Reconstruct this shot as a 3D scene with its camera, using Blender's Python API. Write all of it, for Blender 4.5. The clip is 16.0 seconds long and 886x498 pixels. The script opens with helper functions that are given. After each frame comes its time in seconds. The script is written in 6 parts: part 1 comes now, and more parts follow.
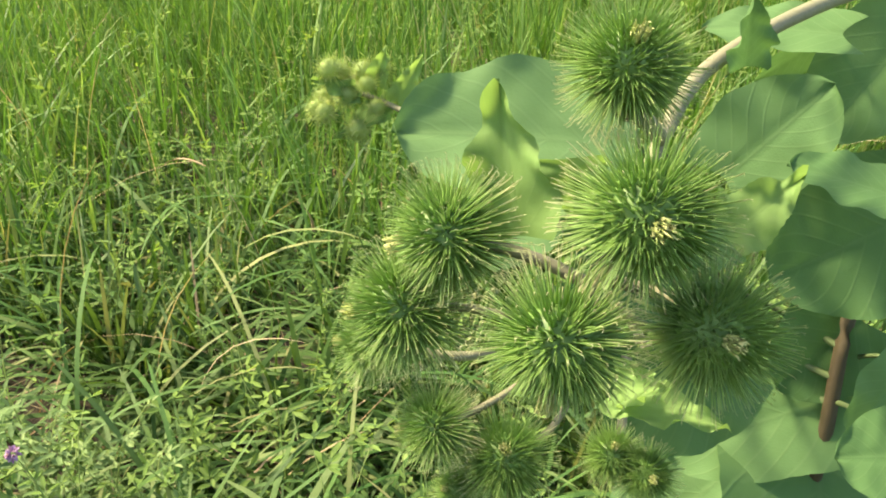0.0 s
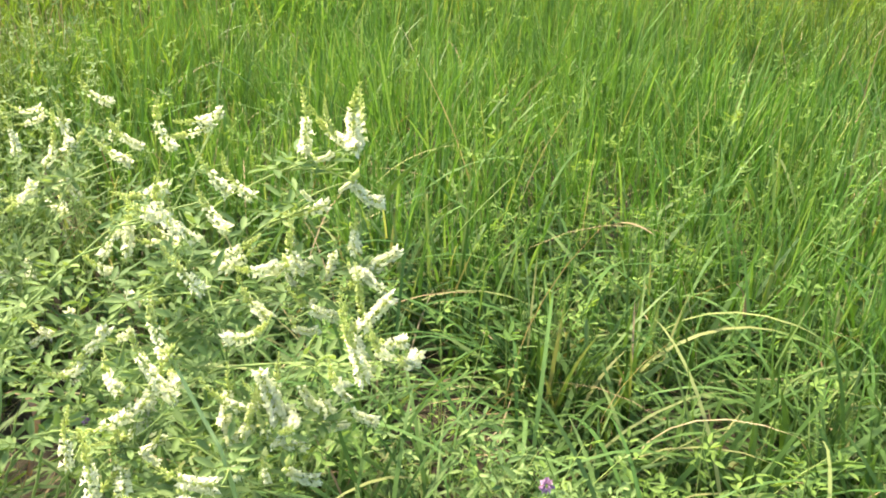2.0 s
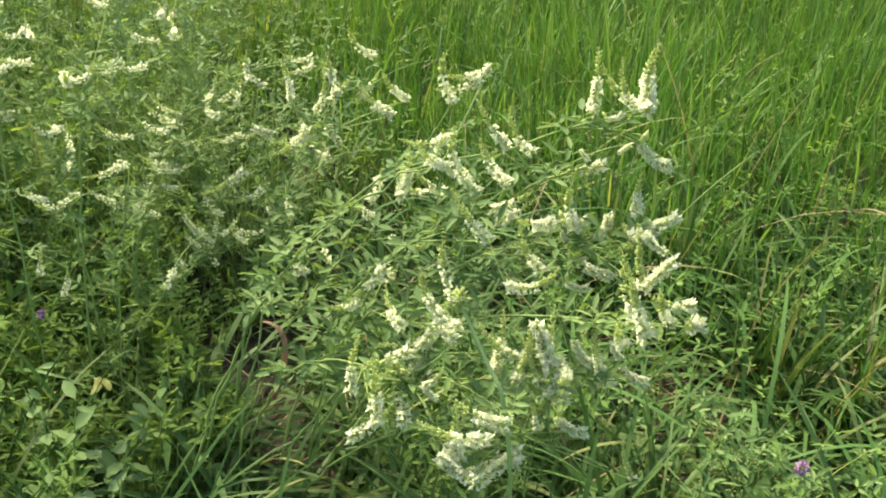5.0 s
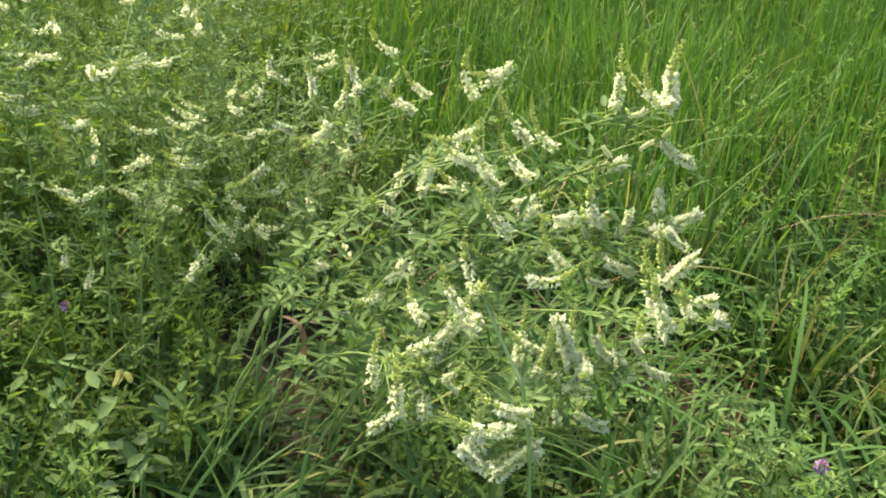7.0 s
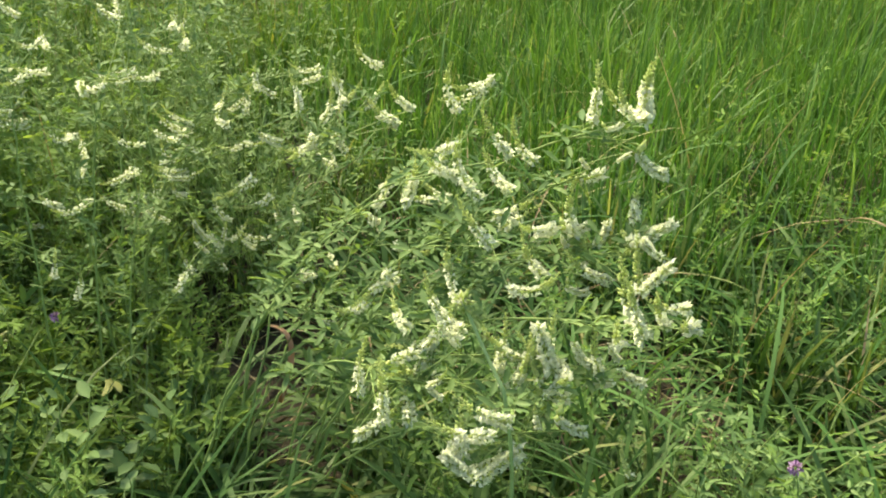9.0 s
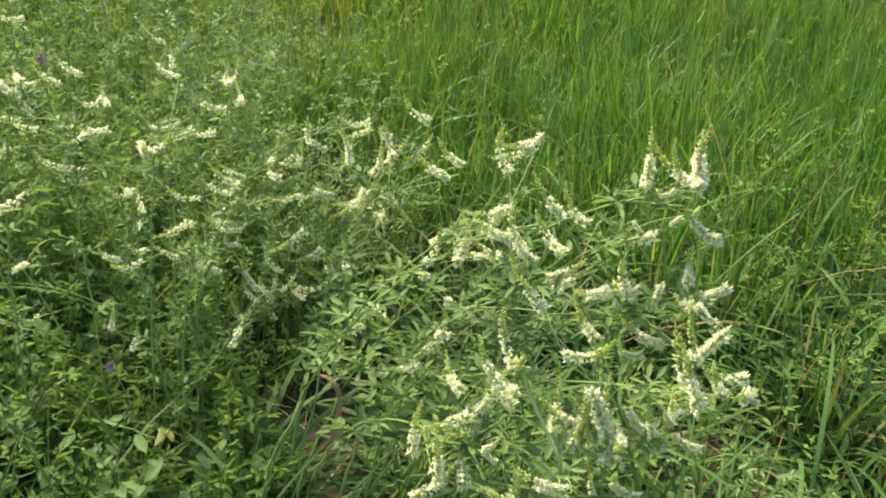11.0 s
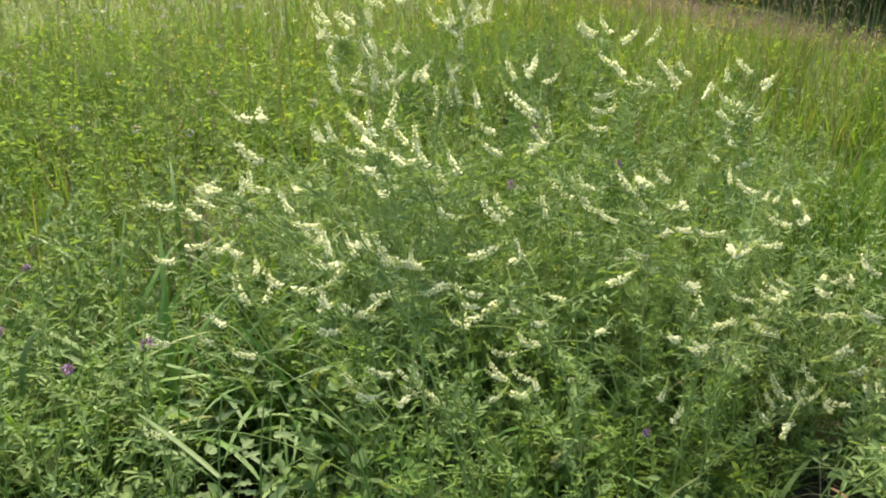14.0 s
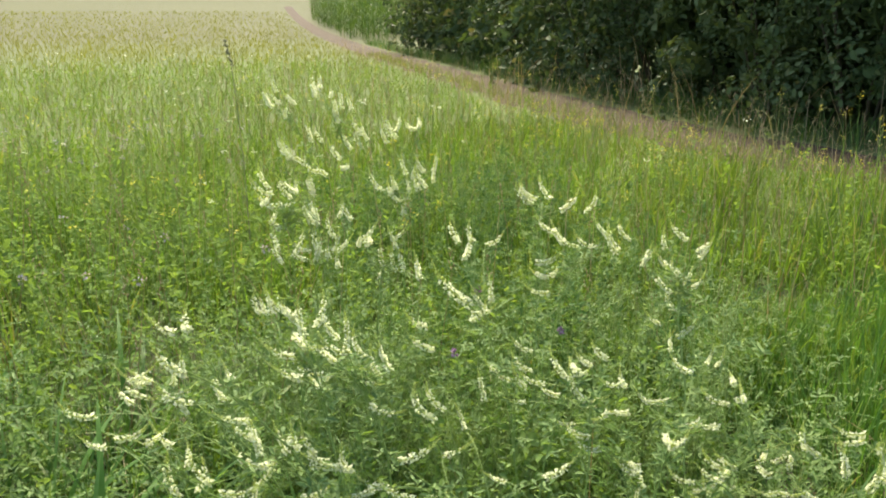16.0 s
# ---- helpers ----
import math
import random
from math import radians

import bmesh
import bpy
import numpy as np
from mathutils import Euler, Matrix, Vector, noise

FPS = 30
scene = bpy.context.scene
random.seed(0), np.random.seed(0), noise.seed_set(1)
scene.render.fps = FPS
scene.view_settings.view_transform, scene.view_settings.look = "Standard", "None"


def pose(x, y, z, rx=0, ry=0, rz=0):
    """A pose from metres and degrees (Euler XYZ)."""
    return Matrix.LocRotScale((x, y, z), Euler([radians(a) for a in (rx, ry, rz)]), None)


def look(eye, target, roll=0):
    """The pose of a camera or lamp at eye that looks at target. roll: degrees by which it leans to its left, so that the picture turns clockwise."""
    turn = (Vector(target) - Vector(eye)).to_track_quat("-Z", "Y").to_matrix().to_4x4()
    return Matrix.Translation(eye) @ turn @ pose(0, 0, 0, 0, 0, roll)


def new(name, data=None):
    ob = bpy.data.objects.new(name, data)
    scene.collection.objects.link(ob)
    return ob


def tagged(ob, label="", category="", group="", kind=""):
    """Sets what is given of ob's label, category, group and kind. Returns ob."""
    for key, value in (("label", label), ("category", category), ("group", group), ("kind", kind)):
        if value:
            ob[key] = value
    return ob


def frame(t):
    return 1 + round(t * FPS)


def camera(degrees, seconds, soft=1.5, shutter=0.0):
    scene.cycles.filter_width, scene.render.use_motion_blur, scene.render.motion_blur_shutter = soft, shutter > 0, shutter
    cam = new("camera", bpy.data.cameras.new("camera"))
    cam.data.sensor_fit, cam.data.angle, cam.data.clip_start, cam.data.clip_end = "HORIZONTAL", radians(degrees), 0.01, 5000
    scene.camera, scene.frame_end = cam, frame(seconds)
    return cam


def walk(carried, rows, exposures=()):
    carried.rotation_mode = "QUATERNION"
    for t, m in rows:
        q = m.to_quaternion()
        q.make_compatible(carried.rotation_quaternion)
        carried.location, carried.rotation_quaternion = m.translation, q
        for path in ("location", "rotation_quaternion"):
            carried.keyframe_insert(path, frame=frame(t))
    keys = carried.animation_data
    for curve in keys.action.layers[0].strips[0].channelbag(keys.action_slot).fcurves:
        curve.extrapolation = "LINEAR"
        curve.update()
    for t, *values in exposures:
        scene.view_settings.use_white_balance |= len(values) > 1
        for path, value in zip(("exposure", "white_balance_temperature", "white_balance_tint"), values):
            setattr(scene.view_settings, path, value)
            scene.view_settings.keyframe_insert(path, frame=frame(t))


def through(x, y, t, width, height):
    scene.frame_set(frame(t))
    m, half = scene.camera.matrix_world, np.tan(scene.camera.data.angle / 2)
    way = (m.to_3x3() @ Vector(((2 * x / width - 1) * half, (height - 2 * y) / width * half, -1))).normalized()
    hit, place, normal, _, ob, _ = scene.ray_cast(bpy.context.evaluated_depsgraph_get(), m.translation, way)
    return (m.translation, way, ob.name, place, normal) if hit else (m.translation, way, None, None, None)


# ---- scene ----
cam = camera(52.4, 16.0, soft=1.9)
ROWS = [
    (0, 0.0092, 0.0054, 1.0180, 6.16, -30.96, 1.90),
    (0.5, -0.0735, -0.0050, 1.0160, 9.30, -30.30, 3.08),
    (1, -0.1501, -0.0343, 1.0188, 14.29, -29.35, 3.59),
    (1.5, -0.2360, -0.0689, 1.0192, 20.03, -28.41, 2.82),
    (2, -0.2974, -0.1052, 1.0250, 25.22, -27.53, 2.86),
    (2.5, -0.3294, -0.1463, 1.0268, 30.76, -27.32, 2.05),
    (3, -0.3718, -0.1711, 1.0380, 34.94, -28.48, 2.05),
    (3.5, -0.3892, -0.1801, 1.0455, 36.89, -29.61, 1.98),
    (4, -0.3869, -0.1827, 1.0302, 36.26, -29.74, 2.12),
    (6.5, -0.3875, -0.1911, 1.0111, 37.96, -29.87, 1.80),
    (7, -0.3873, -0.1974, 1.0101, 37.82, -29.63, 2.04),
    (7.5, -0.3931, -0.2042, 1.0134, 37.30, -29.62, 2.07),
    (8, -0.3726, -0.2246, 1.0354, 37.10, -29.72, 1.84),
    (8.5, -0.3717, -0.2171, 1.0279, 36.94, -29.48, 2.09),
    (10.8, -0.3855, -0.2063, 1.0497, 37.39, -28.53, 1.28),
    (11, -0.3948, -0.2205, 1.0678, 39.35, -27.58, 1.18),
    (11.5, -0.4012, -0.2671, 1.0790, 47.23, -26.53, 0.53),
    (12, -0.4048, -0.3239, 1.0930, 53.96, -24.86, -0.52),
    (12.5, -0.4023, -0.3865, 1.0964, 58.32, -23.12, -0.18),
    (13, -0.4072, -0.4542, 1.0989, 62.48, -21.47, -0.25),
    (13.5, -0.4079, -0.4970, 1.1159, 65.11, -21.16, 0.47),
    (14, -0.3949, -0.5179, 1.1208, 66.99, -20.87, -0.02),
    (14.5, -0.3739, -0.4984, 1.1463, 67.70, -19.72, -0.53),
    (15, -0.3798, -0.4730, 1.1859, 67.32, -19.26, -0.04),
    (15.5, -0.4033, -0.4637, 1.2172, 66.77, -17.16, -0.07),
    (16, -0.4142, -0.4496, 1.2476, 64.93, -14.34, -0.15),
]
walk(cam, [(t, pose(x, y, z, 90 + pitch, 0, yaw) @ pose(0, 0, 0, 0, 0, roll)) for t, x, y, z, yaw, pitch, roll in ROWS],
     [(0.0, 1.85, 7250, 14), (0.4, 1.80, 7170, 14), (1.0, 1.98, 7060, 14), (2.0, 2.08, 6960, 12), (3.5, 1.52, 6780, 6), (8.5, 1.36, 6870, 5), (11.5, 1.30, 6880, 7), (13.5, 1.28, 6900, 10), (16.0, 1.32, 6850, 5)])

# ---- world and sun: hazy afternoon sun ----
SUN_AZ, SUN_EL = 163.0, 47.0     # degrees: direction towards the sun, from +x counterclockwise
world = bpy.data.worlds.new("sky")
scene.world = world
world.use_nodes = True
wn = world.node_tree
sky = wn.nodes.new("ShaderNodeTexSky")
sky.sky_type, sky.sun_disc = 'NISHITA', False
sky.sun_elevation, sky.sun_rotation = radians(SUN_EL), radians(90 - SUN_AZ)
sky.dust_density = 2.5
wn.links.new(sky.outputs[0], wn.nodes["Background"].inputs[0])
wn.nodes["Background"].inputs[1].default_value = 0.135
sun = new("sun", bpy.data.lights.new("sun", 'SUN'))
sun.data.energy, sun.data.angle, sun.data.color = 3.6, radians(8), (1.0, 0.90, 0.68)
sun.matrix_world = look((0, 0, 20), (-20 * math.cos(radians(SUN_AZ)) * math.cos(radians(SUN_EL)), -20 * math.sin(radians(SUN_AZ)) * math.cos(radians(SUN_EL)), 20 - 20 * math.sin(radians(SUN_EL))))

# ---- materials ----


class Nodes:
    """Short hand for a node material."""

    def __init__(self, name):
        self.mat = bpy.data.materials.new(name)
        self.mat.use_nodes = True
        self.nt = self.mat.node_tree
        self.nt.nodes.clear()
        self.out = self.add("ShaderNodeOutputMaterial")

    def add(self, kind, **inputs):
        n = self.nt.nodes.new(kind)
        for key, value in inputs.items():
            key = key.replace("_", " ")
            if isinstance(value, bpy.types.NodeSocket):
                self.nt.links.new(value, n.inputs[key])
            else:
                n.inputs[key].default_value = value
        return n

    def link(self, a, b):
        self.nt.links.new(a, b)

    def ramp(self, fac, stops):
        n = self.add("ShaderNodeValToRGB", Fac=fac)
        e = n.color_ramp.elements
        while len(e) < len(stops):
            e.new(0.5)
        for el, (p, c) in zip(e, stops):
            el.position, el.color = p, (*c, 1)
        return n.outputs[0]

    def mix(self, fac, a, b, blend='MIX'):
        n = self.nt.nodes.new("ShaderNodeMix")
        n.data_type, n.blend_type = 'RGBA', blend
        for sock, value in ((n.inputs[0], fac), (n.inputs[6], a), (n.inputs[7], b)):
            if isinstance(value, bpy.types.NodeSocket):
                self.link(value, sock)
            elif sock == n.inputs[0]:
                sock.default_value = value
            else:
                sock.default_value = (*value, 1)
        return n.outputs[2]

    def math(self, op, a, b=0.0):
        n = self.nt.nodes.new("ShaderNodeMath")
        n.operation = op
        for sock, value in zip(n.inputs, (a, b)):
            if isinstance(value, bpy.types.NodeSocket):
                self.link(value, sock)
            else:
                sock.default_value = value
        return n.outputs[0]

    def noise(self, scale, detail=3.0, vector=None):
        n = self.add("ShaderNodeTexNoise", Scale=scale, Detail=detail)
        if vector is not None:
            self.link(vector, n.inputs["Vector"])
        return n.outputs[0]


def leafy(name, stops, through=0.35, rough=0.5, patch=None, patch_scale=0.5, bump=0.0, veins=False, by="island", spec=0.4, glow=(1.25, 1.2, 0.55), field_tint=False, uneven=0.0):
    """Green matter: colours spread over the pieces, a little light passes through."""
    k = Nodes(name)
    geo = k.add("ShaderNodeNewGeometry")
    rnd = geo.outputs["Random Per Island"] if by == "island" else k.add("ShaderNodeObjectInfo").outputs["Random"]
    col = k.ramp(rnd, stops)
    if patch:
        f = k.ramp(k.noise(patch_scale, 3.0, geo.outputs["Position"]), [(0.42, (0, 0, 0)), (0.62, (1, 1, 1))])
        col = k.mix(k.math('MULTIPLY', f, patch[1]), col, patch[0])
    if field_tint:
        shade = k.ramp(k.noise(1.9, 3.0, geo.outputs["Position"]), [(0.50, (0, 0, 0)), (0.66, (1, 1, 1))])
        col = k.mix(k.math('MULTIPLY', shade, 0.55), col, (0.080, 0.150, 0.036))
        # a dull yellow-green replaces the colour with distance from the origin, broken by noise
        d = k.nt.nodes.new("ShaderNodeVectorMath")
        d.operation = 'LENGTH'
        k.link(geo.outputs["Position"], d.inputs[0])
        far_mix = k.math('ADD', k.math('DIVIDE', d.outputs[1], 60.0), k.math('MULTIPLY', k.noise(0.2, 3.0, geo.outputs["Position"]), 0.25))
        col = k.mix(k.ramp(far_mix, [(0.22, (0, 0, 0)), (0.75, (1, 1, 1))]), col, (0.160, 0.172, 0.054))
    if uneven:
        tone = k.add("ShaderNodeObjectInfo").outputs["Random"]
        col = k.mix(k.math('MULTIPLY', tone, uneven), col, k.mix(1.0, col, (0.30, 0.32, 0.30), 'MULTIPLY'))
    fine = k.noise(140.0, 2.0, geo.outputs["Position"])
    col = k.mix(k.math('MULTIPLY', fine, 0.35), col, k.mix(1.0, col, (0.62, 0.62, 0.5), 'MULTIPLY'))
    b = k.add("ShaderNodeBsdfPrincipled", Roughness=rough)
    b.inputs["Specular IOR Level"].default_value = spec * 0.6
    height = None
    if veins:
        uv = k.add("ShaderNodeTexCoord").outputs["UV"]
        sep = k.add("ShaderNodeSeparateXYZ", Vector=uv)
        side = k.math('ABSOLUTE', k.math('SUBTRACT', sep.outputs[1], 0.5))
        saw = k.math('ABSOLUTE', k.math('SUBTRACT', k.math('FRACT', k.math('SUBTRACT', k.math('MULTIPLY', sep.outputs[0], 7.0), k.math('MULTIPLY', side, 6.0))), 0.5))
        vein = k.ramp(k.math('MINIMUM', saw, k.math('MULTIPLY', side, 4.0)), [(0.0, (1, 1, 1)), (0.10, (0, 0, 0))])
        net = k.add("ShaderNodeTexVoronoi", Vector=uv, Scale=38.0)
        net.feature = 'DISTANCE_TO_EDGE'
        col = k.mix(k.math('MULTIPLY', vein, 0.07), col, (0.30, 0.42, 0.20))
        col = k.mix(k.math('MULTIPLY', k.noise(9.0, 4.0, uv), 0.4), col, k.mix(1.0, col, (0.72, 0.8, 0.66), 'MULTIPLY'))
        height = k.math('SUBTRACT', k.math('MULTIPLY', net.outputs[0], 0.6), k.math('MULTIPLY', vein, 0.8))
    elif bump:
        height = fine
    if height is not None:
        bp = k.add("ShaderNodeBump", Height=height, Strength=0.12 if veins else bump, Distance=0.002)
        k.link(bp.outputs[0], b.inputs["Normal"])
    k.link(col, b.inputs["Base Color"])
    tr = k.add("ShaderNodeBsdfTranslucent", Color=k.mix(1.0, col, glow, 'MULTIPLY'))
    m = k.add("ShaderNodeMixShader", Fac=through)
    k.link(b.outputs[0], m.inputs[1])
    k.link(tr.outputs[0], m.inputs[2])
    k.link(m.outputs[0], k.out.inputs[0])
    return k.mat


GRASS = leafy("grass_green", [(0.0, (0.052, 0.135, 0.023)), (0.35, (0.082, 0.198, 0.034)), (0.7, (0.130, 0.268, 0.055)), (0.93, (0.23, 0.36, 0.11)), (0.99, (0.32, 0.34, 0.14))],
              0.32, 0.5, ((0.115, 0.225, 0.050), 0.40), 0.9, spec=0.35)
LOW_GRASS = leafy("flattened_grass", [(0.0, (0.034, 0.088, 0.022)), (0.4, (0.058, 0.132, 0.031)), (0.75, (0.098, 0.182, 0.050)), (0.93, (0.18, 0.25, 0.094)), (0.985, (0.28, 0.27, 0.12))],
                  0.28, 0.55, ((0.12, 0.20, 0.05), 0.4), 1.1, spec=0.3)
BROAD_BLADE = leafy("broad_blade", [(0.0, (0.050, 0.122, 0.030)), (0.5, (0.082, 0.172, 0.044)), (0.9, (0.130, 0.228, 0.074)), (0.98, (0.28, 0.30, 0.12))], 0.28, 0.6, spec=0.22)
MEADOW = leafy("meadow_green", [(0.0, (0.070, 0.148, 0.032)), (0.4, (0.100, 0.194, 0.045)), (0.85, (0.134, 0.232, 0.060)), (0.97, (0.26, 0.25, 0.12))],
               0.55, 0.85, ((0.155, 0.215, 0.058), 0.50), 0.9, spec=0.04, glow=(1.25, 1.2, 0.42), field_tint=True)
STRAW = leafy("dry_straw", [(0.0, (0.26, 0.18, 0.10)), (0.6, (0.40, 0.31, 0.18)), (1.0, (0.52, 0.44, 0.28))], 0.2, 0.6)
HERB = leafy("herb_leaf", [(0.0, (0.105, 0.205, 0.054)), (0.5, (0.165, 0.290, 0.080)), (1.0, (0.25, 0.370, 0.115))], 0.44, 0.75, ((0.23, 0.335, 0.080), 0.5), 1.3, spec=0.15)
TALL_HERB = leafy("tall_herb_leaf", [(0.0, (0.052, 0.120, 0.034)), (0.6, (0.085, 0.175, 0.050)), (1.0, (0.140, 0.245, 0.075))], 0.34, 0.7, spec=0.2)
FIELD_HERB = leafy("field_herb_leaf", [(0.0, (0.170, 0.268, 0.062)), (0.5, (0.222, 0.335, 0.082)), (1.0, (0.290, 0.395, 0.110))], 0.44, 0.8, ((0.14, 0.25, 0.088), 0.5), 2.0, spec=0.15)
CLOVER_LEAF = leafy("clover_leaf", [(0.0, (0.106, 0.190, 0.066)), (0.6, (0.164, 0.268, 0.096)), (1.0, (0.275, 0.380, 0.150))], 0.34, 0.65, ((0.220, 0.310, 0.105), 0.45), 2.2, spec=0.3)
STEM = leafy("green_stem", [(0.0, (0.17, 0.28, 0.060)), (1.0, (0.33, 0.42, 0.14))], 0.1, 0.55, bump=0.3)
PETAL = leafy("white_petal", [(0.0, (0.87, 0.89, 0.68)), (0.5, (0.90, 0.92, 0.78)), (1.0, (0.92, 0.935, 0.86))], 0.6, 0.7, glow=(1.05, 1.05, 0.90), spec=0.1)
BUD = leafy("flower_bud", [(0.0, (0.42, 0.54, 0.15)), (1.0, (0.70, 0.75, 0.36))], 0.40, 0.6)
VIOLET = leafy("violet_petal", [(0.0, (0.27, 0.13, 0.32)), (0.6, (0.40, 0.24, 0.45)), (1.0, (0.52, 0.38, 0.55))], 0.25, 0.6)
YELLOW = leafy("yellow_petal", [(0.0, (0.62, 0.56, 0.08)), (1.0, (0.76, 0.70, 0.20))], 0.3, 0.6)
YELLOW_LEAF = leafy("yellowed_leaf", [(0.0, (0.38, 0.41, 0.11)), (1.0, (0.48, 0.47, 0.16))], 0.35, 0.55)
HEDGE_LEAF = leafy("hedge_leaf", [(0.0, (0.046, 0.082, 0.030)), (0.6, (0.092, 0.144, 0.056)), (0.92, (0.16, 0.21, 0.092)), (1.0, (0.22, 0.20, 0.09))], 0.27, 0.6, ((0.120, 0.170, 0.076), 0.6), 0.5, spec=0.3, uneven=0.50)
MAIZE = leafy("maize_leaf", [(0.0, (0.060, 0.115, 0.028)), (1.0, (0.115, 0.185, 0.050))], 0.3, 0.6)
BURDOCK_LEAF = leafy("burdock_leaf", [(0.0, (0.092, 0.190, 0.068)), (1.0, (0.132, 0.244, 0.094))], 0.28, 0.7, veins=True, by="object", spec=0.2, glow=(1.05, 1.15, 0.72))
BRACT_LEAF = leafy("burdock_bract_leaf", [(0.0, (0.19, 0.32, 0.10)), (1.0, (0.24, 0.38, 0.125))], 0.45, 0.65, veins=True, by="object", spec=0.2, glow=(1.2, 1.2, 0.7))


def stalk_material(name, tone):
    k = Nodes(name)
    tc = k.add("ShaderNodeTexCoord").outputs["Object"]
    col = k.mix(k.noise(30.0, 4.0, tc), (0.27, 0.25, 0.17), (0.25, 0.30, 0.14))
    col = k.mix(k.math('MULTIPLY', k.noise(260.0, 2.0, tc), 0.6), col, (0.42, 0.37, 0.31))
    col = k.mix(1.0, col, tone, 'MULTIPLY')
    b = k.add("ShaderNodeBsdfPrincipled", Base_Color=col, Roughness=0.7)
    bp = k.add("ShaderNodeBump", Height=k.noise(420.0, 2.0, tc), Strength=0.25, Distance=0.001)
    k.link(bp.outputs[0], b.inputs["Normal"])
    k.link(b.outputs[0], k.out.inputs[0])
    return k.mat


def bur_material():
    """Dark green bracts that fade to straw-coloured hooks."""
    k = Nodes("bur_bract")
    tc = k.add("ShaderNodeTexCoord").outputs["Object"]
    far = k.nt.nodes.new("ShaderNodeVectorMath")
    far.operation = 'LENGTH'
    k.link(tc, far.inputs[0])
    rnd = k.add("ShaderNodeNewGeometry").outputs["Random Per Island"]
    base = k.ramp(far.outputs[1], [(0.0, (0.17, 0.32, 0.065)), (0.52, (0.205, 0.370, 0.085)), (0.82, (0.250, 0.410, 0.110)), (0.94, (0.32, 0.45, 0.165)), (1.0, (0.52, 0.55, 0.30))])
    col = k.mix(k.math('MULTIPLY', rnd, 0.5), base, k.mix(1.0, base, (1.3, 1.22, 1.05), 'MULTIPLY'))
    b = k.add("ShaderNodeBsdfPrincipled", Base_Color=col, Roughness=0.45)
    tr = k.add("ShaderNodeBsdfTranslucent", Color=col)
    m = k.add("ShaderNodeMixShader", Fac=0.45)
    k.link(b.outputs[0], m.inputs[1])
    k.link(tr.outputs[0], m.inputs[2])
    k.link(m.outputs[0], k.out.inputs[0])
    return k.mat


def soil_material(name, low, high, far_green=False):
    k = Nodes(name)
    p = k.add("ShaderNodeNewGeometry").outputs["Position"]
    col = k.mix(k.noise(7.0, 6.0, p), low, high)
    col = k.mix(k.ramp(k.noise(60.0, 4.0, p), [(0.5, (0, 0, 0)), (0.7, (0.7, 0.7, 0.7))]), col, (0.092, 0.072, 0.036))
    if far_green:
        d = k.nt.nodes.new("ShaderNodeVectorMath")
        d.operation = 'LENGTH'
        k.link(p, d.inputs[0])
        grass = k.mix(k.noise(0.25, 4.0, p), (0.07, 0.11, 0.024), (0.14, 0.18, 0.045))
        col = k.mix(k.ramp(k.math('DIVIDE', d.outputs[1], 40.0), [(0.05, (0, 0, 0)), (0.16, (1, 1, 1))]), col, grass)
        # an olive tone takes over the ground between 16 and 60 m
        field_tint = k.mix(k.noise(0.05, 5.0, p), (0.060, 0.064, 0.018), (0.086, 0.086, 0.024))
        col = k.mix(k.ramp(k.math('DIVIDE', d.outputs[1], 200.0), [(0.08, (0, 0, 0)), (0.30, (1, 1, 1))]), col, field_tint)
    b = k.add("ShaderNodeBsdfPrincipled", Base_Color=col, Roughness=0.95)
    bp = k.add("ShaderNodeBump", Height=k.noise(45.0, 6.0, p), Strength=0.8, Distance=0.02)
    k.link(bp.outputs[0], b.inputs["Normal"])
    k.link(b.outputs[0], k.out.inputs[0])
    return k.mat


STALK, DARK_STALK, BUR = stalk_material("burdock_stalk", (0.62, 0.62, 0.50)), stalk_material("burdock_main_stem", (0.17, 0.13, 0.075)), bur_material()
SOIL = soil_material("soil", (0.022, 0.018, 0.009), (0.046, 0.037, 0.018), True)
DIRT = soil_material("track_dirt", (0.030, 0.015, 0.007), (0.074, 0.038, 0.018))

# ---- mesh tools ----
rng = np.random.default_rng(7)


def mesh_of(name, chunks, smooth=True):
    """One mesh from chunks of (vertices, faces of n corners, material index)."""
    verts, counts, loops, mats, start = [], [], [], [], 0
    for v, f, mi in chunks:
        v, f = np.asarray(v, np.float32).reshape(-1, 3), np.asarray(f, np.int64)
        verts.append(v)
        loops.append((f + start).ravel())
        counts.append(np.full(len(f), f.shape[1]))
        mats.append(np.full(len(f), mi))
        start += len(v)
    verts, counts, loops, mats = np.concatenate(verts), np.concatenate(counts), np.concatenate(loops), np.concatenate(mats)
    me = bpy.data.meshes.new(name)
    me.vertices.add(len(verts))
    me.vertices.foreach_set("co", verts.ravel())
    me.loops.add(len(loops))
    me.loops.foreach_set("vertex_index", loops.astype(np.int32))
    me.polygons.add(len(counts))
    starts = np.concatenate([[0], np.cumsum(counts)[:-1]])
    me.polygons.foreach_set("loop_start", starts.astype(np.int32))
    me.polygons.foreach_set("material_index", mats.astype(np.int32))
    me.polygons.foreach_set("use_smooth", np.full(len(counts), smooth))
    me.update(calc_edges=True)
    me.validate()
    return me


def unit(v):
    return v / np.maximum(np.linalg.norm(v, axis=-1, keepdims=True), 1e-9)


def across(d):
    """Two unit vectors square to each of the ways d."""
    ref = np.where(np.abs(d[..., 2:3]) < 0.9, np.array([0, 0, 1.0]), np.array([1.0, 0, 0]))
    a = unit(np.cross(d, ref))
    return a, np.cross(d, a)


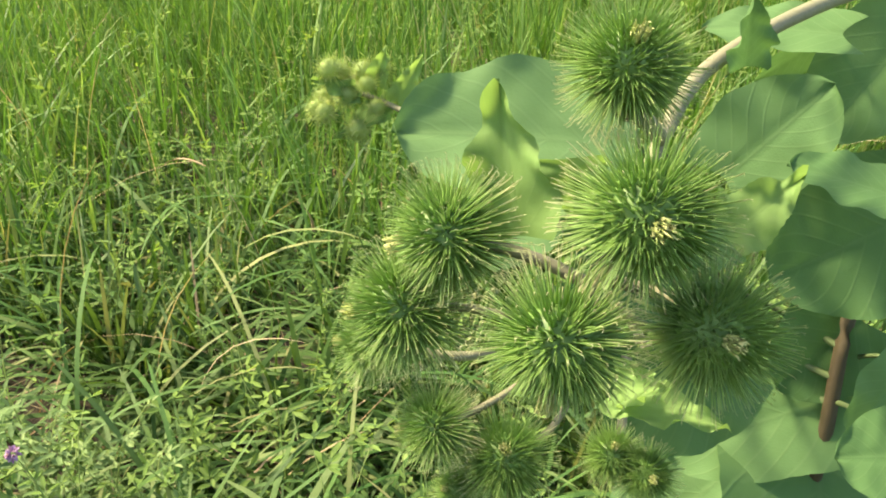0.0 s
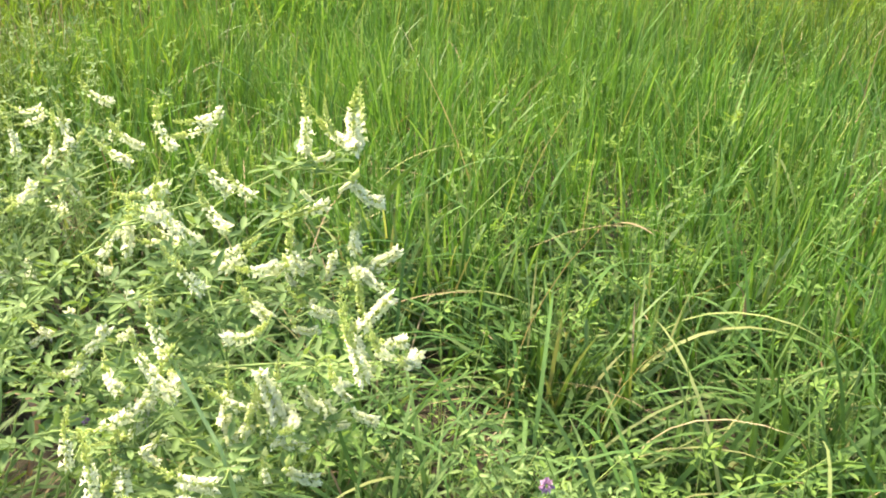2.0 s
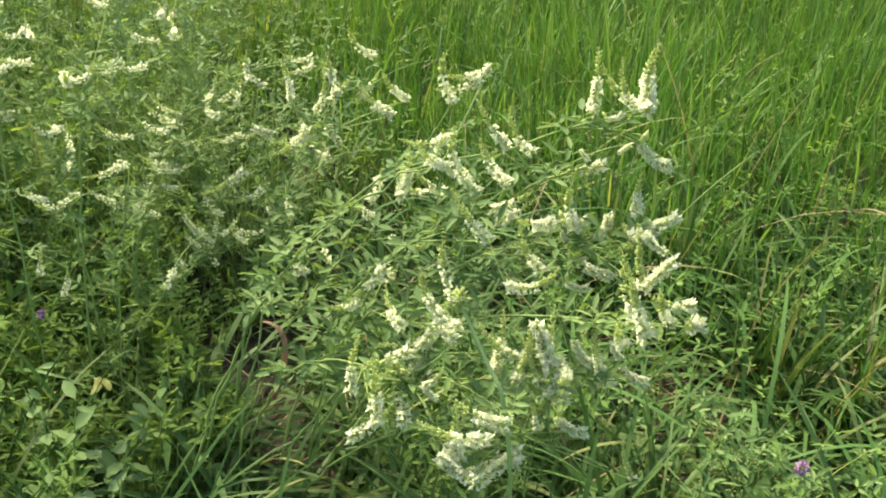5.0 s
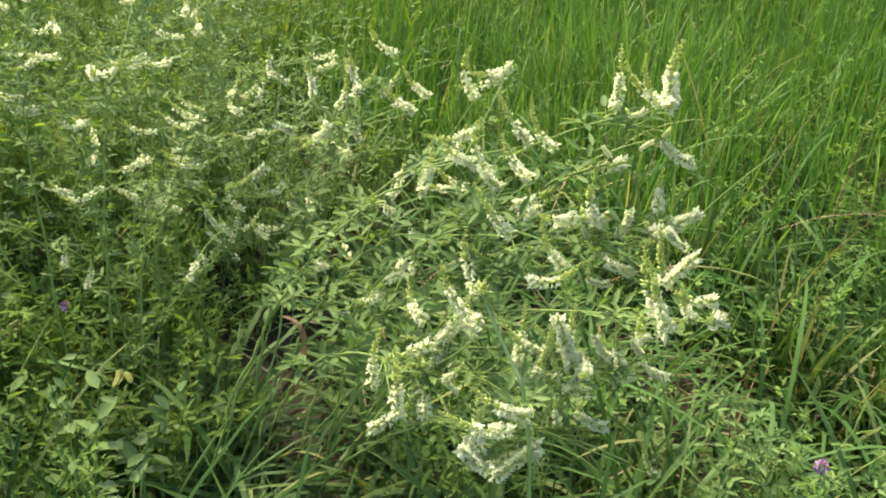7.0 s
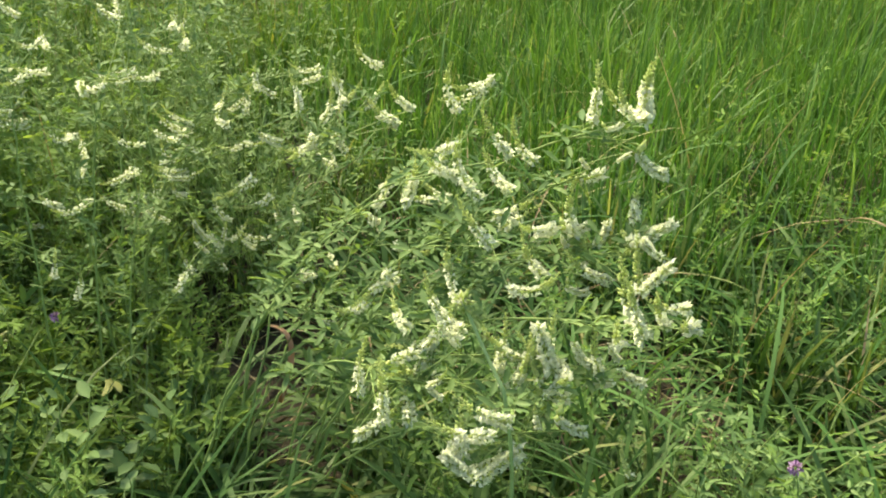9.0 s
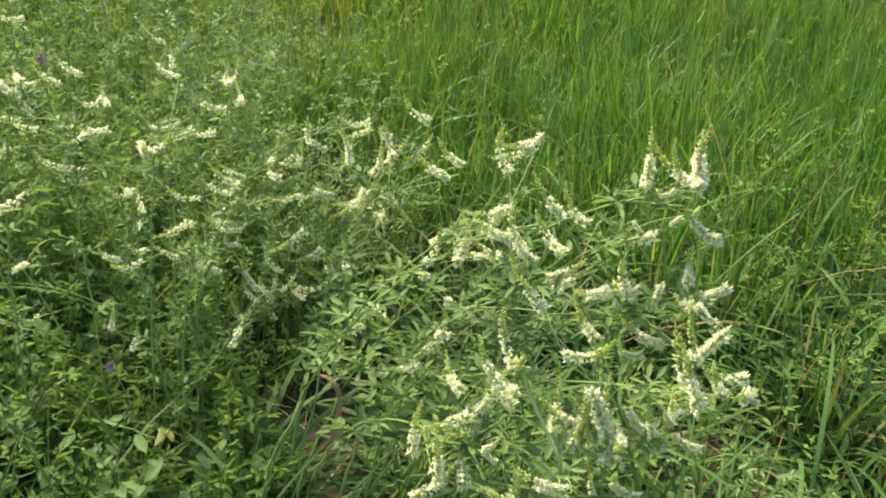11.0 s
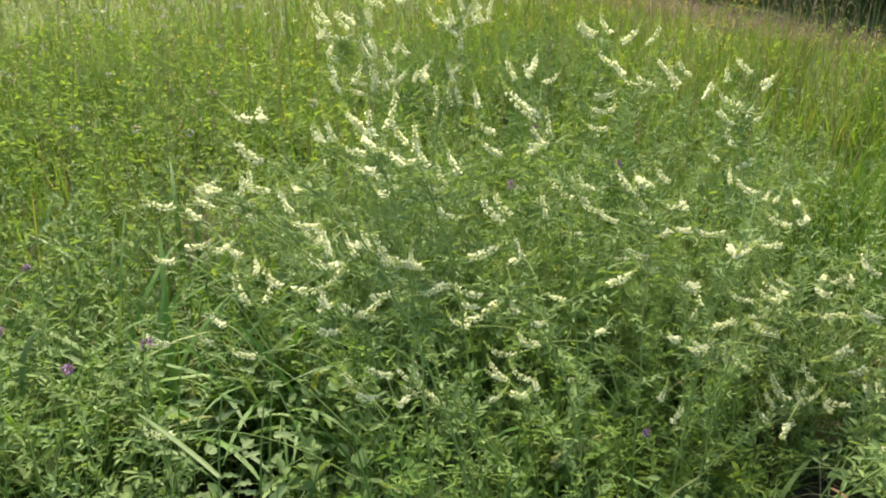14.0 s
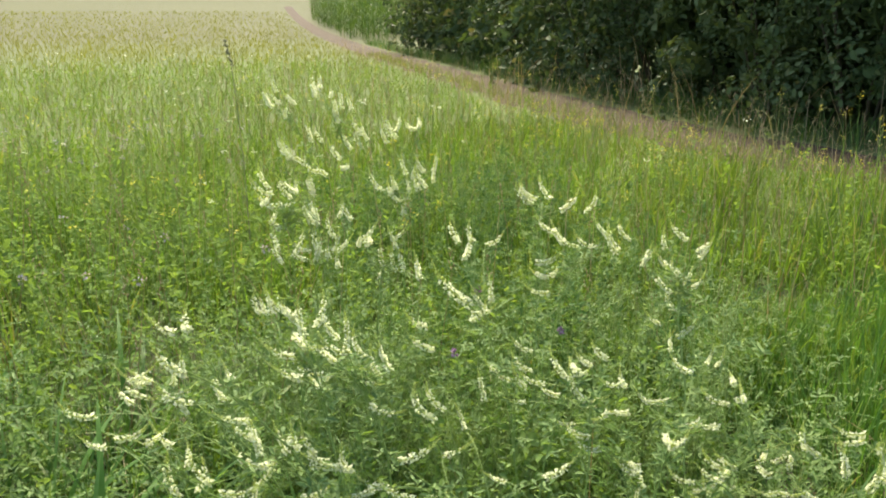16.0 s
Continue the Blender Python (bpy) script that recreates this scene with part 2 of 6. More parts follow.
def tubes(paths, radii, sides=3):
    """Tapered tubes along N lines of K points."""
    paths, radii = np.asarray(paths, float), np.asarray(radii, float)
    n, k = paths.shape[:2]
    radii = np.broadcast_to(radii, (n, k))
    d = unit(np.gradient(paths, axis=1))
    a, b = across(d)
    ang = np.arange(sides) * 2 * np.pi / sides
    ring = a[:, :, None] * np.cos(ang)[:, None] + b[:, :, None] * np.sin(ang)[:, None]
    v = paths[:, :, None] + ring * radii[:, :, None, None]
    i = np.arange(k - 1)[:, None] * sides + np.arange(sides)
    j = np.arange(k - 1)[:, None] * sides + (np.arange(sides) + 1) % sides
    q = np.stack([i, j, j + sides, i + sides], -1).reshape(-1, 4)
    f = (np.arange(n)[:, None, None] * k * sides + q).reshape(-1, 4)
    return v.reshape(-1, 3), f


def leaflets(p, d, up, length, width, fold=0.18):
    """Pointed oval leaflets folded along the midrib, at p along d."""
    d = unit(np.asarray(d, float))
    s = unit(np.cross(d, up))
    nrm = np.cross(s, d)
    length, width = np.asarray(length)[:, None], np.asarray(width)[:, None]
    mid = lambda u, w, z: p + d * length * u + s * width * w + nrm * width * z
    v = np.stack([mid(0, 0, 0), mid(.3, .42, fold), mid(.68, .40, fold), mid(1, 0, -fold), mid(.68, -.40, fold), mid(.3, -.42, fold)], 1)
    base = np.arange(len(p))[:, None] * 6
    return v.reshape(-1, 3), np.concatenate([base + [0, 1, 2, 3], base + [0, 3, 4, 5]])


def beads(p, d, length, width):
    """Small pointed buds along d: stretched octahedra."""
    d = unit(np.asarray(d, float))
    a, b = across(d)
    length, width = np.asarray(length)[:, None], np.asarray(width)[:, None]
    m = p + d * length * 0.45
    v = np.stack([p, m + a * width, m + b * width, m - a * width, m - b * width, p + d * length], 1)
    t = np.array([[0, 2, 1], [0, 3, 2], [0, 4, 3], [0, 1, 4], [5, 1, 2], [5, 2, 3], [5, 3, 4], [5, 4, 1]])
    return v.reshape(-1, 3), (np.arange(len(p))[:, None, None] * 6 + t).reshape(-1, 3)


def blades(xy, height, width, lean, bend, az, segs, z0=0.0, twist=None):
    """Grass blades: they leave the ground at the lean and bow over further by the bend."""
    n = len(xy)
    out = np.stack([np.cos(az), np.sin(az), 0 * az], -1)
    tw = (az + np.pi / 2 + (rng.normal(0, 0.7, n) if twist is None else twist))
    side = np.stack([np.cos(tw), np.sin(tw), 0 * tw], -1)
    pos = np.c_[xy, np.broadcast_to(z0, n)].astype(float)
    rows = []
    for s in range(segs + 1):
        t = s / segs
        w = width * (0.55 + 0.9 * t) * (1 - t) ** 0.55 if s < segs else None
        if s < segs:
            rows += [pos - side * w[:, None] / 2, pos + side * w[:, None] / 2]
            th = lean + bend * (t + 0.5 / segs)
            pos = pos + (height / segs)[:, None] * (np.sin(th)[:, None] * out + np.cos(th)[:, None] * np.array([0, 0, 1.0]))
            pos[:, 2] = np.maximum(pos[:, 2], 0.012)
        else:
            rows.append(pos)
    v = np.stack(rows, 1)
    k = 2 * segs + 1
    q = np.array([[2 * s, 2 * s + 1, 2 * s + 3, 2 * s + 2] for s in range(segs - 1)]).reshape(-1, 4)
    t = np.array([[2 * segs - 2, 2 * segs - 1, 2 * segs]])
    base = np.arange(n)[:, None, None] * k
    # quads and tips share the vertices: a tip is written as a thin quad
    f = np.concatenate([(base + q).reshape(-1, 4)]) if len(q) else np.zeros((0, 4), int)
    return v.reshape(-1, 3), f, (base + t).reshape(-1, 3)


def add_blades(name, parts, mats, label, category):
    verts, quads, tris, start = [], [], [], 0
    for (v, q, t), mi in parts:
        verts.append(v)
        quads.append((q + start, mi))
        tris.append((t + start, mi))
        start += len(v)
    allv = np.concatenate(verts)
    me = shared(name, allv, quads + tris)
    for m in mats:
        me.materials.append(m)
    return tagged(new(name, me), label, category, kind="stuff")


def shared(name, verts, faces):
    """One mesh from one vertex array and several face arrays (faces, material index)."""
    me = bpy.data.meshes.new(name)
    me.vertices.add(len(verts))
    me.vertices.foreach_set("co", np.asarray(verts, np.float32).ravel())
    loops = np.concatenate([f.ravel() for f, _ in faces])
    counts = np.concatenate([np.full(len(f), f.shape[1]) for f, _ in faces])
    mats = np.concatenate([np.full(len(f), mi) for f, mi in faces])
    me.loops.add(len(loops))
    me.loops.foreach_set("vertex_index", loops.astype(np.int32))
    me.polygons.add(len(counts))
    me.polygons.foreach_set("loop_start", np.concatenate([[0], np.cumsum(counts)[:-1]]).astype(np.int32))
    me.polygons.foreach_set("material_index", mats.astype(np.int32))
    me.polygons.foreach_set("use_smooth", np.full(len(counts), True))
    me.update(calc_edges=True)
    return me


def empty(name, place, label, category, group=""):
    ob = new(name)
    ob.location = place
    ob.empty_display_size = 0.05
    return tagged(ob, label, category, group)


def part(name, me, mats, parent, label="", m=None):
    """A mesh as one part under a thing or a part; its mesh is in world metres unless a pose is given."""
    ob = new(name, me)
    if not me.materials:
        for mat in mats:
            me.materials.append(mat)
    ob.parent = parent
    root, shift = parent, Matrix.Identity(4)
    while root is not None:
        shift = root.matrix_basis.inverted() @ shift if root.parent is None else shift
        root = root.parent
    ob.matrix_parent_inverse = shift if parent.parent is None else Matrix.Identity(4)
    if m is not None:
        ob.matrix_basis = m
    if label:
        tagged(ob, label)
    return ob


def curve(p0, p1, p2, k):
    t = np.linspace(0, 1, k)[:, None]
    return (1 - t) ** 2 * np.array(p0) + 2 * t * (1 - t) * np.array(p1) + t ** 2 * np.array(p2)

# ---- ground, track ----
TRACK_WIDE = 1.65


def track_y(x):
    """The near edge of the dirt track."""
    return 5.05 + 0.125 * (np.sqrt((x + 8.5) ** 2 + 4) - (x + 8.5)) + 0.16 * (np.sqrt((x + 6) ** 2 + 1) + x + 6)


def ground_z(x, y):
    return (0.02 * np.sin(1.7 * x + 0.6) * np.cos(1.3 * y) + 0.012 * np.sin(4.1 * x + 2.7 * y)) * np.clip((track_y(x) - 0.3 - y) / 1.5, 0, 1)


def hill(d):
    """The far field rises gently."""
    return 0.00025 * np.clip(d - 35, 0, 200) ** 2


def ground():
    s = np.linspace(-1, 1, 161)
    c = np.sign(s) * (np.abs(s) * 6 + 900 * np.abs(s) ** 6)
    x, y = np.meshgrid(c - 1.0, c + 0.5, indexing="ij")
    z = np.where(np.hypot(x, y) < 12, ground_z(x, y), 0.0) + hill(np.hypot(x, y))
    v = np.stack([x, y, z], -1).reshape(-1, 3)
    i = (np.arange(160)[:, None] * 161 + np.arange(160)).ravel()
    me = mesh_of("ground", [(v, np.stack([i, i + 161, i + 162, i + 1], -1), 0)])
    me.materials.append(SOIL)
    tagged(new("ground", me), "brown soil and thatch under the meadow", "ground", kind="structure")


def track():
    n, w = 260, 9
    x = 8 - 150 * np.linspace(0, 1, n) ** 1.6
    across_ = np.linspace(0, 1, w)
    X, W = np.meshgrid(x, across_, indexing="ij")
    ragged = 0.10 * np.sin(2.1 * X) + 0.07 * np.sin(5.3 * X + 1)
    Y = track_y(X) + W * TRACK_WIDE + ragged * (1 - W) + 0.08 * np.sin(3.3 * X) * W
    Z = 0.045 * np.sin(np.pi * W) ** 0.4 - 0.02 + 0.010 * np.sin(9 * X) * np.sin(7 * Y) * np.sin(np.pi * W) + hill(np.hypot(X, Y))
    v = np.stack([X, Y, Z], -1).reshape(-1, 3)
    i = (np.arange(n - 1)[:, None] * w + np.arange(w - 1)).ravel()
    me = mesh_of("dirt_track", [(v, np.stack([i, i + w, i + w + 1, i + 1], -1), 0)])
    me.materials.append(DIRT)
    tagged(new("dirt_track", me), "bare reddish-brown dirt track along the hedge", "track", kind="structure")


ground()
track()


def on_track(x, y, slack=0.30):
    w = y - track_y(x) - 0.22 * np.sin(2.3 * x) * np.sin(0.9 * x + 1) - 0.12 * np.sin(7.1 * x)
    return (w > slack) & (w < TRACK_WIDE + 0.05)


def patchy(x, y, f=1.0, seed=0.0):
    return (np.sin(1.9 * f * x + 0.7 * f * y + seed) + np.sin(2.7 * f * y - 1.1 * f * x + 2 + seed) + np.sin(4.7 * f * x + 3.1 * f * y + 1.3 * seed)) / 3


# ---- burdock ----


def leaf_mesh(name, base, tip, up, wide, wave=0.006, cup=0.12, heart=0.16, nu=26, nv=15, seed=0, teeth=0.0, point=0.0):
    """A heart-shaped leaf with a crimped margin; point draws the tip out."""
    base, tip, up = Vector(base), Vector(tip), Vector(up)
    d = tip - base
    length = d.length
    d.normalize()
    s = d.cross(up).normalized()
    n = s.cross(d)
    r = random.Random(seed)
    ph = [r.uniform(0, 6.28) for _ in range(4)]
    bm = bmesh.new()
    uvl = bm.loops.layers.uv.new("UVMap")
    grid, uvs = [], {}
    for i in range(nu):
        u = i / (nu - 1)
        w = wide / 2 * max(0.0, math.sin(math.pi * min(1.0, 0.12 + 0.88 * u) ** 0.80)) ** 0.52
        w *= 1 - point * u ** 1.5
        row = []
        for j in range(nv):
            v = 2 * j / (nv - 1) - 1
            e = abs(v)
            margin = 1 + (0.045 * math.sin(7 * u + ph[0] + 2 * v) + 0.018 * math.sin(19 * u + ph[1]) + teeth * (i % 2)) * e ** 3
            along = u - heart * (1 - u) ** 3 * e ** 1.5
            z = cup * wide * (e ** 1.6) * (0.8 + 0.3 * math.sin(4 * u + ph[1])) - 0.10 * length * u * u
            z += wave * e ** 2 * math.sin(17 * u + ph[2] + (2.5 if v > 0 else 0)) + 0.35 * wave * math.sin(23 * u + 5 * v + ph[3]) * e
            z -= 0.02 * wide * math.exp(-(v * 9) ** 2)
            co = base + d * (along * length) + s * (v * w * margin) + n * z
            vt = bm.verts.new(co)
            uvs[vt] = (u, j / (nv - 1))
            row.append(vt)
        grid.append(row)
    for i in range(nu - 1):
        for j in range(nv - 1):
            f = bm.faces.new((grid[i][j], grid[i + 1][j], grid[i + 1][j + 1], grid[i][j + 1]))
            f.smooth = True
            for loop in f.loops:
                loop[uvl].uv = uvs[loop.vert]
    me = bpy.data.meshes.new(name)
    bm.to_mesh(me)
    bm.free()
    return me


def bur_mesh(seed, spines=580):
    """A burdock head of unit radius about its axis +z: an egg of green bracts with long hooked points."""
    r = np.random.default_rng(seed)

    def cover(n):
        i = np.arange(n) + 0.5
        ct = np.clip(1 - 1.9 * i / n + r.normal(0, 0.012, n), -0.93, 1)
        phi = i * 2.399963 + r.normal(0, 0.08, n)
        st = np.sqrt(1 - ct ** 2)
        return np.stack([st * np.cos(phi), st * np.sin(phi), ct], -1), ct

    d, ct = cover(spines)
    root = d * np.array([0.46, 0.46, 0.48])
    aim = unit(d + np.array([0, 0, 1.0]) * (0.10 + 0.55 * np.clip(ct, 0, 1) ** 2)[:, None] + r.normal(0, 0.045, (spines, 3)))
    length = (0.99 - 0.30 * np.clip(ct, 0, 1) ** 2 + r.normal(0, 0.045, spines)) - 0.47
    side = unit(np.cross(aim, r.normal(0, 1, (spines, 3))))
    inward = unit(np.array([0, 0, 1.0]) - aim * aim[:, 2:3] + 0.3 * side)
    bow = r.normal(0, 0.025, spines)[:, None] * side - np.array([0, 0, 0.20]) * np.clip(-ct - 0.05, 0, 1)[:, None]
    pts = np.stack([root, root + aim * length[:, None] * 0.35 + bow * 0.3, root + aim * length[:, None] * 0.75 + bow * 0.8,
                    root + aim * length[:, None] + bow * 1.1, root + aim * (length + 0.024)[:, None] + inward * 0.014 + bow * 1.1,
                    root + aim * (length + 0.024)[:, None] + inward * 0.046 + bow * 1.1], 1)
    v, f = tubes(pts, np.array([0.030, 0.0105, 0.0062, 0.0042, 0.0046, 0.0030]), 3)
    # short inner bracts cover the core
    e, _ = cover(int(spines * 0.8))
    sv, sf = tubes(np.stack([e * 0.44, e * 0.54 + r.normal(0, 0.010, e.shape), e * r.uniform(0.60, 0.74, (len(e), 1)) + r.normal(0, 0.02, e.shape)], 1), np.array([0.034, 0.019, 0.004]), 3)
    bm = bmesh.new()
    bmesh.ops.create_icosphere(bm, subdivisions=3, radius=0.50)
    cv = np.array([c.co[:] for c in bm.verts])
    cf = np.array([[w.index for w in q.verts] for q in bm.faces])
    bm.free()
    return mesh_of("bur", [(v, f, 0), (sv, sf, 0), (cv, cf, 0)])


def tuft_mesh(seed):
    """Short yellowish points of the closed florets at the top of a bur."""
    r = np.random.default_rng(seed)
    n = 46
    a, rr = r.uniform(0, 6.28, n), 0.095 * np.sqrt(r.uniform(0, 1, n))
    p = np.stack([rr * np.cos(a), rr * np.sin(a), 0.55 + 0 * a], -1)
    tip = p * np.array([1.25, 1.25, 1]) + np.stack([0 * a, 0 * a, 0.20 + 0.08 * r.uniform(-1, 1, n)], -1)
    mid = (p + tip) / 2
    v, f = tubes(np.stack([p, mid, tip, tip + r.normal(0, 0.02, (n, 3))], 1), np.array([0.014, 0.012, 0.011, 0.003]), 3)
    return mesh_of("floret_tuft", [(v, f, 0)])


PETIOLE = leafy("leaf_stalk", [(0.0, (0.085, 0.130, 0.050)), (1.0, (0.12, 0.17, 0.07))], 0.08, 0.6, by="object")
YOUNG = leafy("unripe_bur", [(0.0, (0.32, 0.45, 0.14)), (0.7, (0.45, 0.56, 0.20)), (1.0, (0.62, 0.65, 0.34))], 0.45, 0.6)
TUFT = leafy("floret_tuft", [(0.0, (0.40, 0.48, 0.14)), (1.0, (0.62, 0.62, 0.28))], 0.2, 0.6)


def burdock():
    plant = empty("burdock_plant", (0.20, 0.42, 0), "green burdock with hooked burs and broad wavy leaves", "plant")
    # place, radius, way of the tip
    heads = [((0.035, 0.269, 0.929), 0.0236, (0.05, -0.60, 0.78)), ((0.042, 0.233, 0.897), 0.0272, (0.12, -0.9, 0.30)),
             ((-0.018, 0.263, 0.868), 0.0255, (-0.93, -0.20, -0.18)), ((-0.032, 0.262, 0.838), 0.0265, (-0.95, -0.12, -0.12)),
             ((0.021, 0.222, 0.858), 0.0265, (-0.10, -0.72, -0.62)), ((0.066, 0.230, 0.862), 0.0258, (0.16, -0.88, 0.42)),
             ((-0.022, 0.281, 0.768), 0.0200, (-0.94, -0.1, -0.2)), ((0.008, 0.279, 0.757), 0.0225, (0.0, -0.55, 0.75)),
             ((0.052, 0.290, 0.754), 0.0150, (0.0, -0.45, 0.85)), ((0.066, 0.285, 0.750), 0.0155, (0.15, -0.75, 0.5)),
             ((-0.011, 0.281, 0.733), 0.0130, (-0.5, -0.5, 0.5)), ((-0.050, 0.299, 0.794), 0.0210, (-0.95, 0.0, -0.1))]
    meshes, tufts = [bur_mesh(s) for s in (1, 2, 3)], [tuft_mesh(s) for s in (4, 5)]
    for i, (p, r, way) in enumerate(heads):
        m = Matrix.Translation(p) @ Vector(way).to_track_quat('Z', 'Y').to_matrix().to_4x4() @ Matrix.Rotation(i * 1.3, 4, 'Z') @ Matrix.Scale(r, 4)
        b = part("bur", meshes[i % 3], [BUR], plant, "spiny green bur with pale hooked tips", m)
        part("floret_tuft", tufts[i % 2], [TUFT], b, "yellowish closed florets")
    # stalks: the forked flowering branch and the main stem behind it
    stalks = [([(0.20, 0.42, 0.0), (0.20, 0.45, 0.45), (0.173, 0.378, 0.660), (0.171, 0.377, 0.70), (0.173, 0.402, 0.756), (0.188, 0.44, 0.83), (0.200, 0.46, 0.95), (0.20, 0.47, 1.05)], 0.0043, 0.0033),
              ([(0.195, 0.455, 0.92), (0.135, 0.405, 0.922), (0.088, 0.362, 0.911), (0.064, 0.333, 0.903), (0.052, 0.300, 0.892), (0.040, 0.272, 0.868), (0.032, 0.260, 0.855)], 0.0034, 0.0028),
              ([(0.052, 0.300, 0.892), (0.045, 0.285, 0.905), (0.034, 0.270, 0.914)], 0.003, 0.0028),
              ([(0.032, 0.260, 0.855), (0.018, 0.264, 0.860), (0.002, 0.265, 0.864), (-0.010, 0.264, 0.867)], 0.0025, 0.0020),
              ([(0.032, 0.260, 0.855), (0.028, 0.245, 0.862), (0.022, 0.232, 0.862)], 0.0025, 0.0020),
              ([(0.036, 0.262, 0.857), (0.040, 0.250, 0.880), (0.038, 0.240, 0.892)], 0.0024, 0.0020),
              ([(0.036, 0.262, 0.857), (0.055, 0.255, 0.858), (0.064, 0.240, 0.860)], 0.0024, 0.0020),
              ([(0.032, 0.260, 0.855), (0.010, 0.275, 0.828), (-0.009, 0.276, 0.831), (-0.024, 0.268, 0.836)], 0.0019, 0.0015),
              ([(0.18, 0.41, 0.64), (0.12, 0.415, 0.72), (0.06, 0.375, 0.770), (0.03, 0.335, 0.783), (-0.011, 0.285, 0.798), (-0.04, 0.297, 0.795)], 0.0028, 0.0018),
              ([(0.03, 0.320, 0.785), (0.005, 0.30, 0.770), (-0.014, 0.284, 0.769)], 0.0018, 0.0014),
              ([(0.04, 0.33, 0.780), (0.03, 0.30, 0.755), (0.008, 0.285, 0.750)], 0.0018, 0.0014),
              ([(0.06, 0.35, 0.760), (0.058, 0.31, 0.745), (0.054, 0.294, 0.748)], 0.0026, 0.0018),
              ([(0.195, 0.43, 0.50), (0.06, 0.52, 0.72), (-0.046, 0.565, 0.769), (-0.097, 0.608, 0.772), (-0.118, 0.609, 0.778)], 0.0034, 0.0017)]
    for pts, r0, r1 in stalks:
        k = 8 * (len(pts) - 1)
        t = np.linspace(0, len(pts) - 1, k)
        a = np.array(pts)
        line = np.stack([np.interp(t, np.arange(len(pts)), a[:, c]) for c in range(3)], -1)
        for _ in range(14):
            line[1:-1] = (line[:-2] + 2 * line[1:-1] + line[2:]) / 4
        v, f = tubes(line[None], np.linspace(r0, r1, k), 9)
        part("stalk", mesh_of("stalk", [(v, f, 0)]), [DARK_STALK if r0 > 0.004 else STALK], plant, "purplish-brown ribbed stalk")
    trunk = np.array(stalks[0][0])
    # broad leaves: base, tip, up, width
    big = [((0.054, 0.390, 0.850), (-0.054, 0.371, 0.863), (-0.06, -0.56, 0.83), 0.086),
           ((0.013, 0.661, 0.705), (-0.044, 0.633, 0.628), (-0.12, -0.75, 0.60), 0.098),
           ((0.094, 0.379, 0.842), (0.129, 0.377, 0.890), (-0.12, -0.80, 0.63), 0.052),
           ((0.154, 0.343, 0.857), (0.112, 0.351, 0.867), (0.11, -0.39, 1.29), 0.032),
           ((0.173, 0.421, 0.906), (0.139, 0.405, 0.854), (0.07, -0.75, 0.68), 0.057),
           ((0.135, 0.401, 0.904), (0.078, 0.415, 0.903), (0.03, -0.50, 1.11), 0.032),
           ((0.145, 0.449, 0.892), (0.116, 0.447, 0.861), (1.02, -0.95, 0.19), 0.030),
           ((0.189, 0.396, 0.825), (0.128, 0.386, 0.785), (0.22, -0.84, 0.46), 0.082),
           ((0.183, 0.409, 0.755), (0.145, 0.386, 0.721), (0.30, -0.75, 0.59), 0.060),
           ((0.186, 0.395, 0.719), (0.091, 0.371, 0.684), (0.28, -0.60, 0.85), 0.067),
           ((0.179, 0.305, 0.758), (0.146, 0.304, 0.753), (0.29, -0.65, 0.76), 0.040),
           ((0.194, 0.359, 0.766), (0.165, 0.337, 0.737), (0.31, -0.80, 0.50), 0.038),
           ((0.050, 0.360, 0.774), (-0.004, 0.348, 0.753), (0.30, -0.83, 0.44), 0.045),
           ((0.093, 0.374, 0.789), (0.023, 0.382, 0.828), (0.41, -0.79, 0.51), 0.059),
           ((0.108, 0.351, 0.761), (0.055, 0.332, 0.723), (0.29, -0.70, 0.68), 0.055),
           ((0.175, 0.410, 0.690), (0.175, 0.300, 0.640), (0.1, -0.4, 0.9), 0.120), ((0.160, 0.440, 0.630), (0.070, 0.370, 0.590), (0.0, -0.5, 0.85), 0.085),
           ((0.220, 0.500, 0.880), (0.330, 0.560, 0.900), (0.0, -0.4, 0.9), 0.150)]
    for i, (b, t, up, w) in enumerate(big):
        part("leaf", leaf_mesh("leaf", b, t, up, w, min(0.005, 0.035 * w), 0.055, seed=i, teeth=0.010), [BURDOCK_LEAF], plant, "broad pale-green leaf with a wavy edge")
        z = np.clip(b[2] - 0.045, 0.1, 0.93)
        hub = np.array([0.04, 0.535, 0.735]) if b[1] > 0.6 else np.array([np.interp(z, trunk[:, 2], trunk[:, 0]), np.interp(z, trunk[:, 2], trunk[:, 1]), z])
        v, f = tubes(curve(hub, (hub + np.array(b)) / 2 + [0, 0.06, -0.02], np.array(b) - 0.004 * np.array(up), 9)[None], np.linspace(0.0020, 0.0008, 9), 7)
        part("leaf_stalk", mesh_of("leaf_stalk", [(v, f, 0)]), [PETIOLE], plant)
    small = [((0.006, 0.270, 0.866), (-0.007, 0.292, 0.913), (-0.35, -0.75, 0.50), 0.036, 0.003), ((0.074, 0.270, 0.872), (0.098, 0.284, 0.892), (-0.45, -0.75, 0.45), 0.024, 0.003),
             ((0.050, 0.300, 0.778), (0.090, 0.275, 0.790), (0.0, -0.5, 0.85), 0.024, 0.003), ((0.050, 0.297, 0.786), (0.066, 0.280, 0.800), (0.2, -0.7, 0.6), 0.022, 0.003),
             ((0.022, 0.305, 0.880), (0.026, 0.300, 0.858), (0.1, -0.9, 0.3), 0.030, 0.002), ((0.085, 0.345, 0.905), (0.082, 0.335, 0.935), (0.3, -0.8, 0.3), 0.022, 0.0015),
             ((-0.014, 0.560, 0.764), (-0.044, 0.579, 0.800), (-0.3, -0.7, 0.6), 0.036, 0.003)]
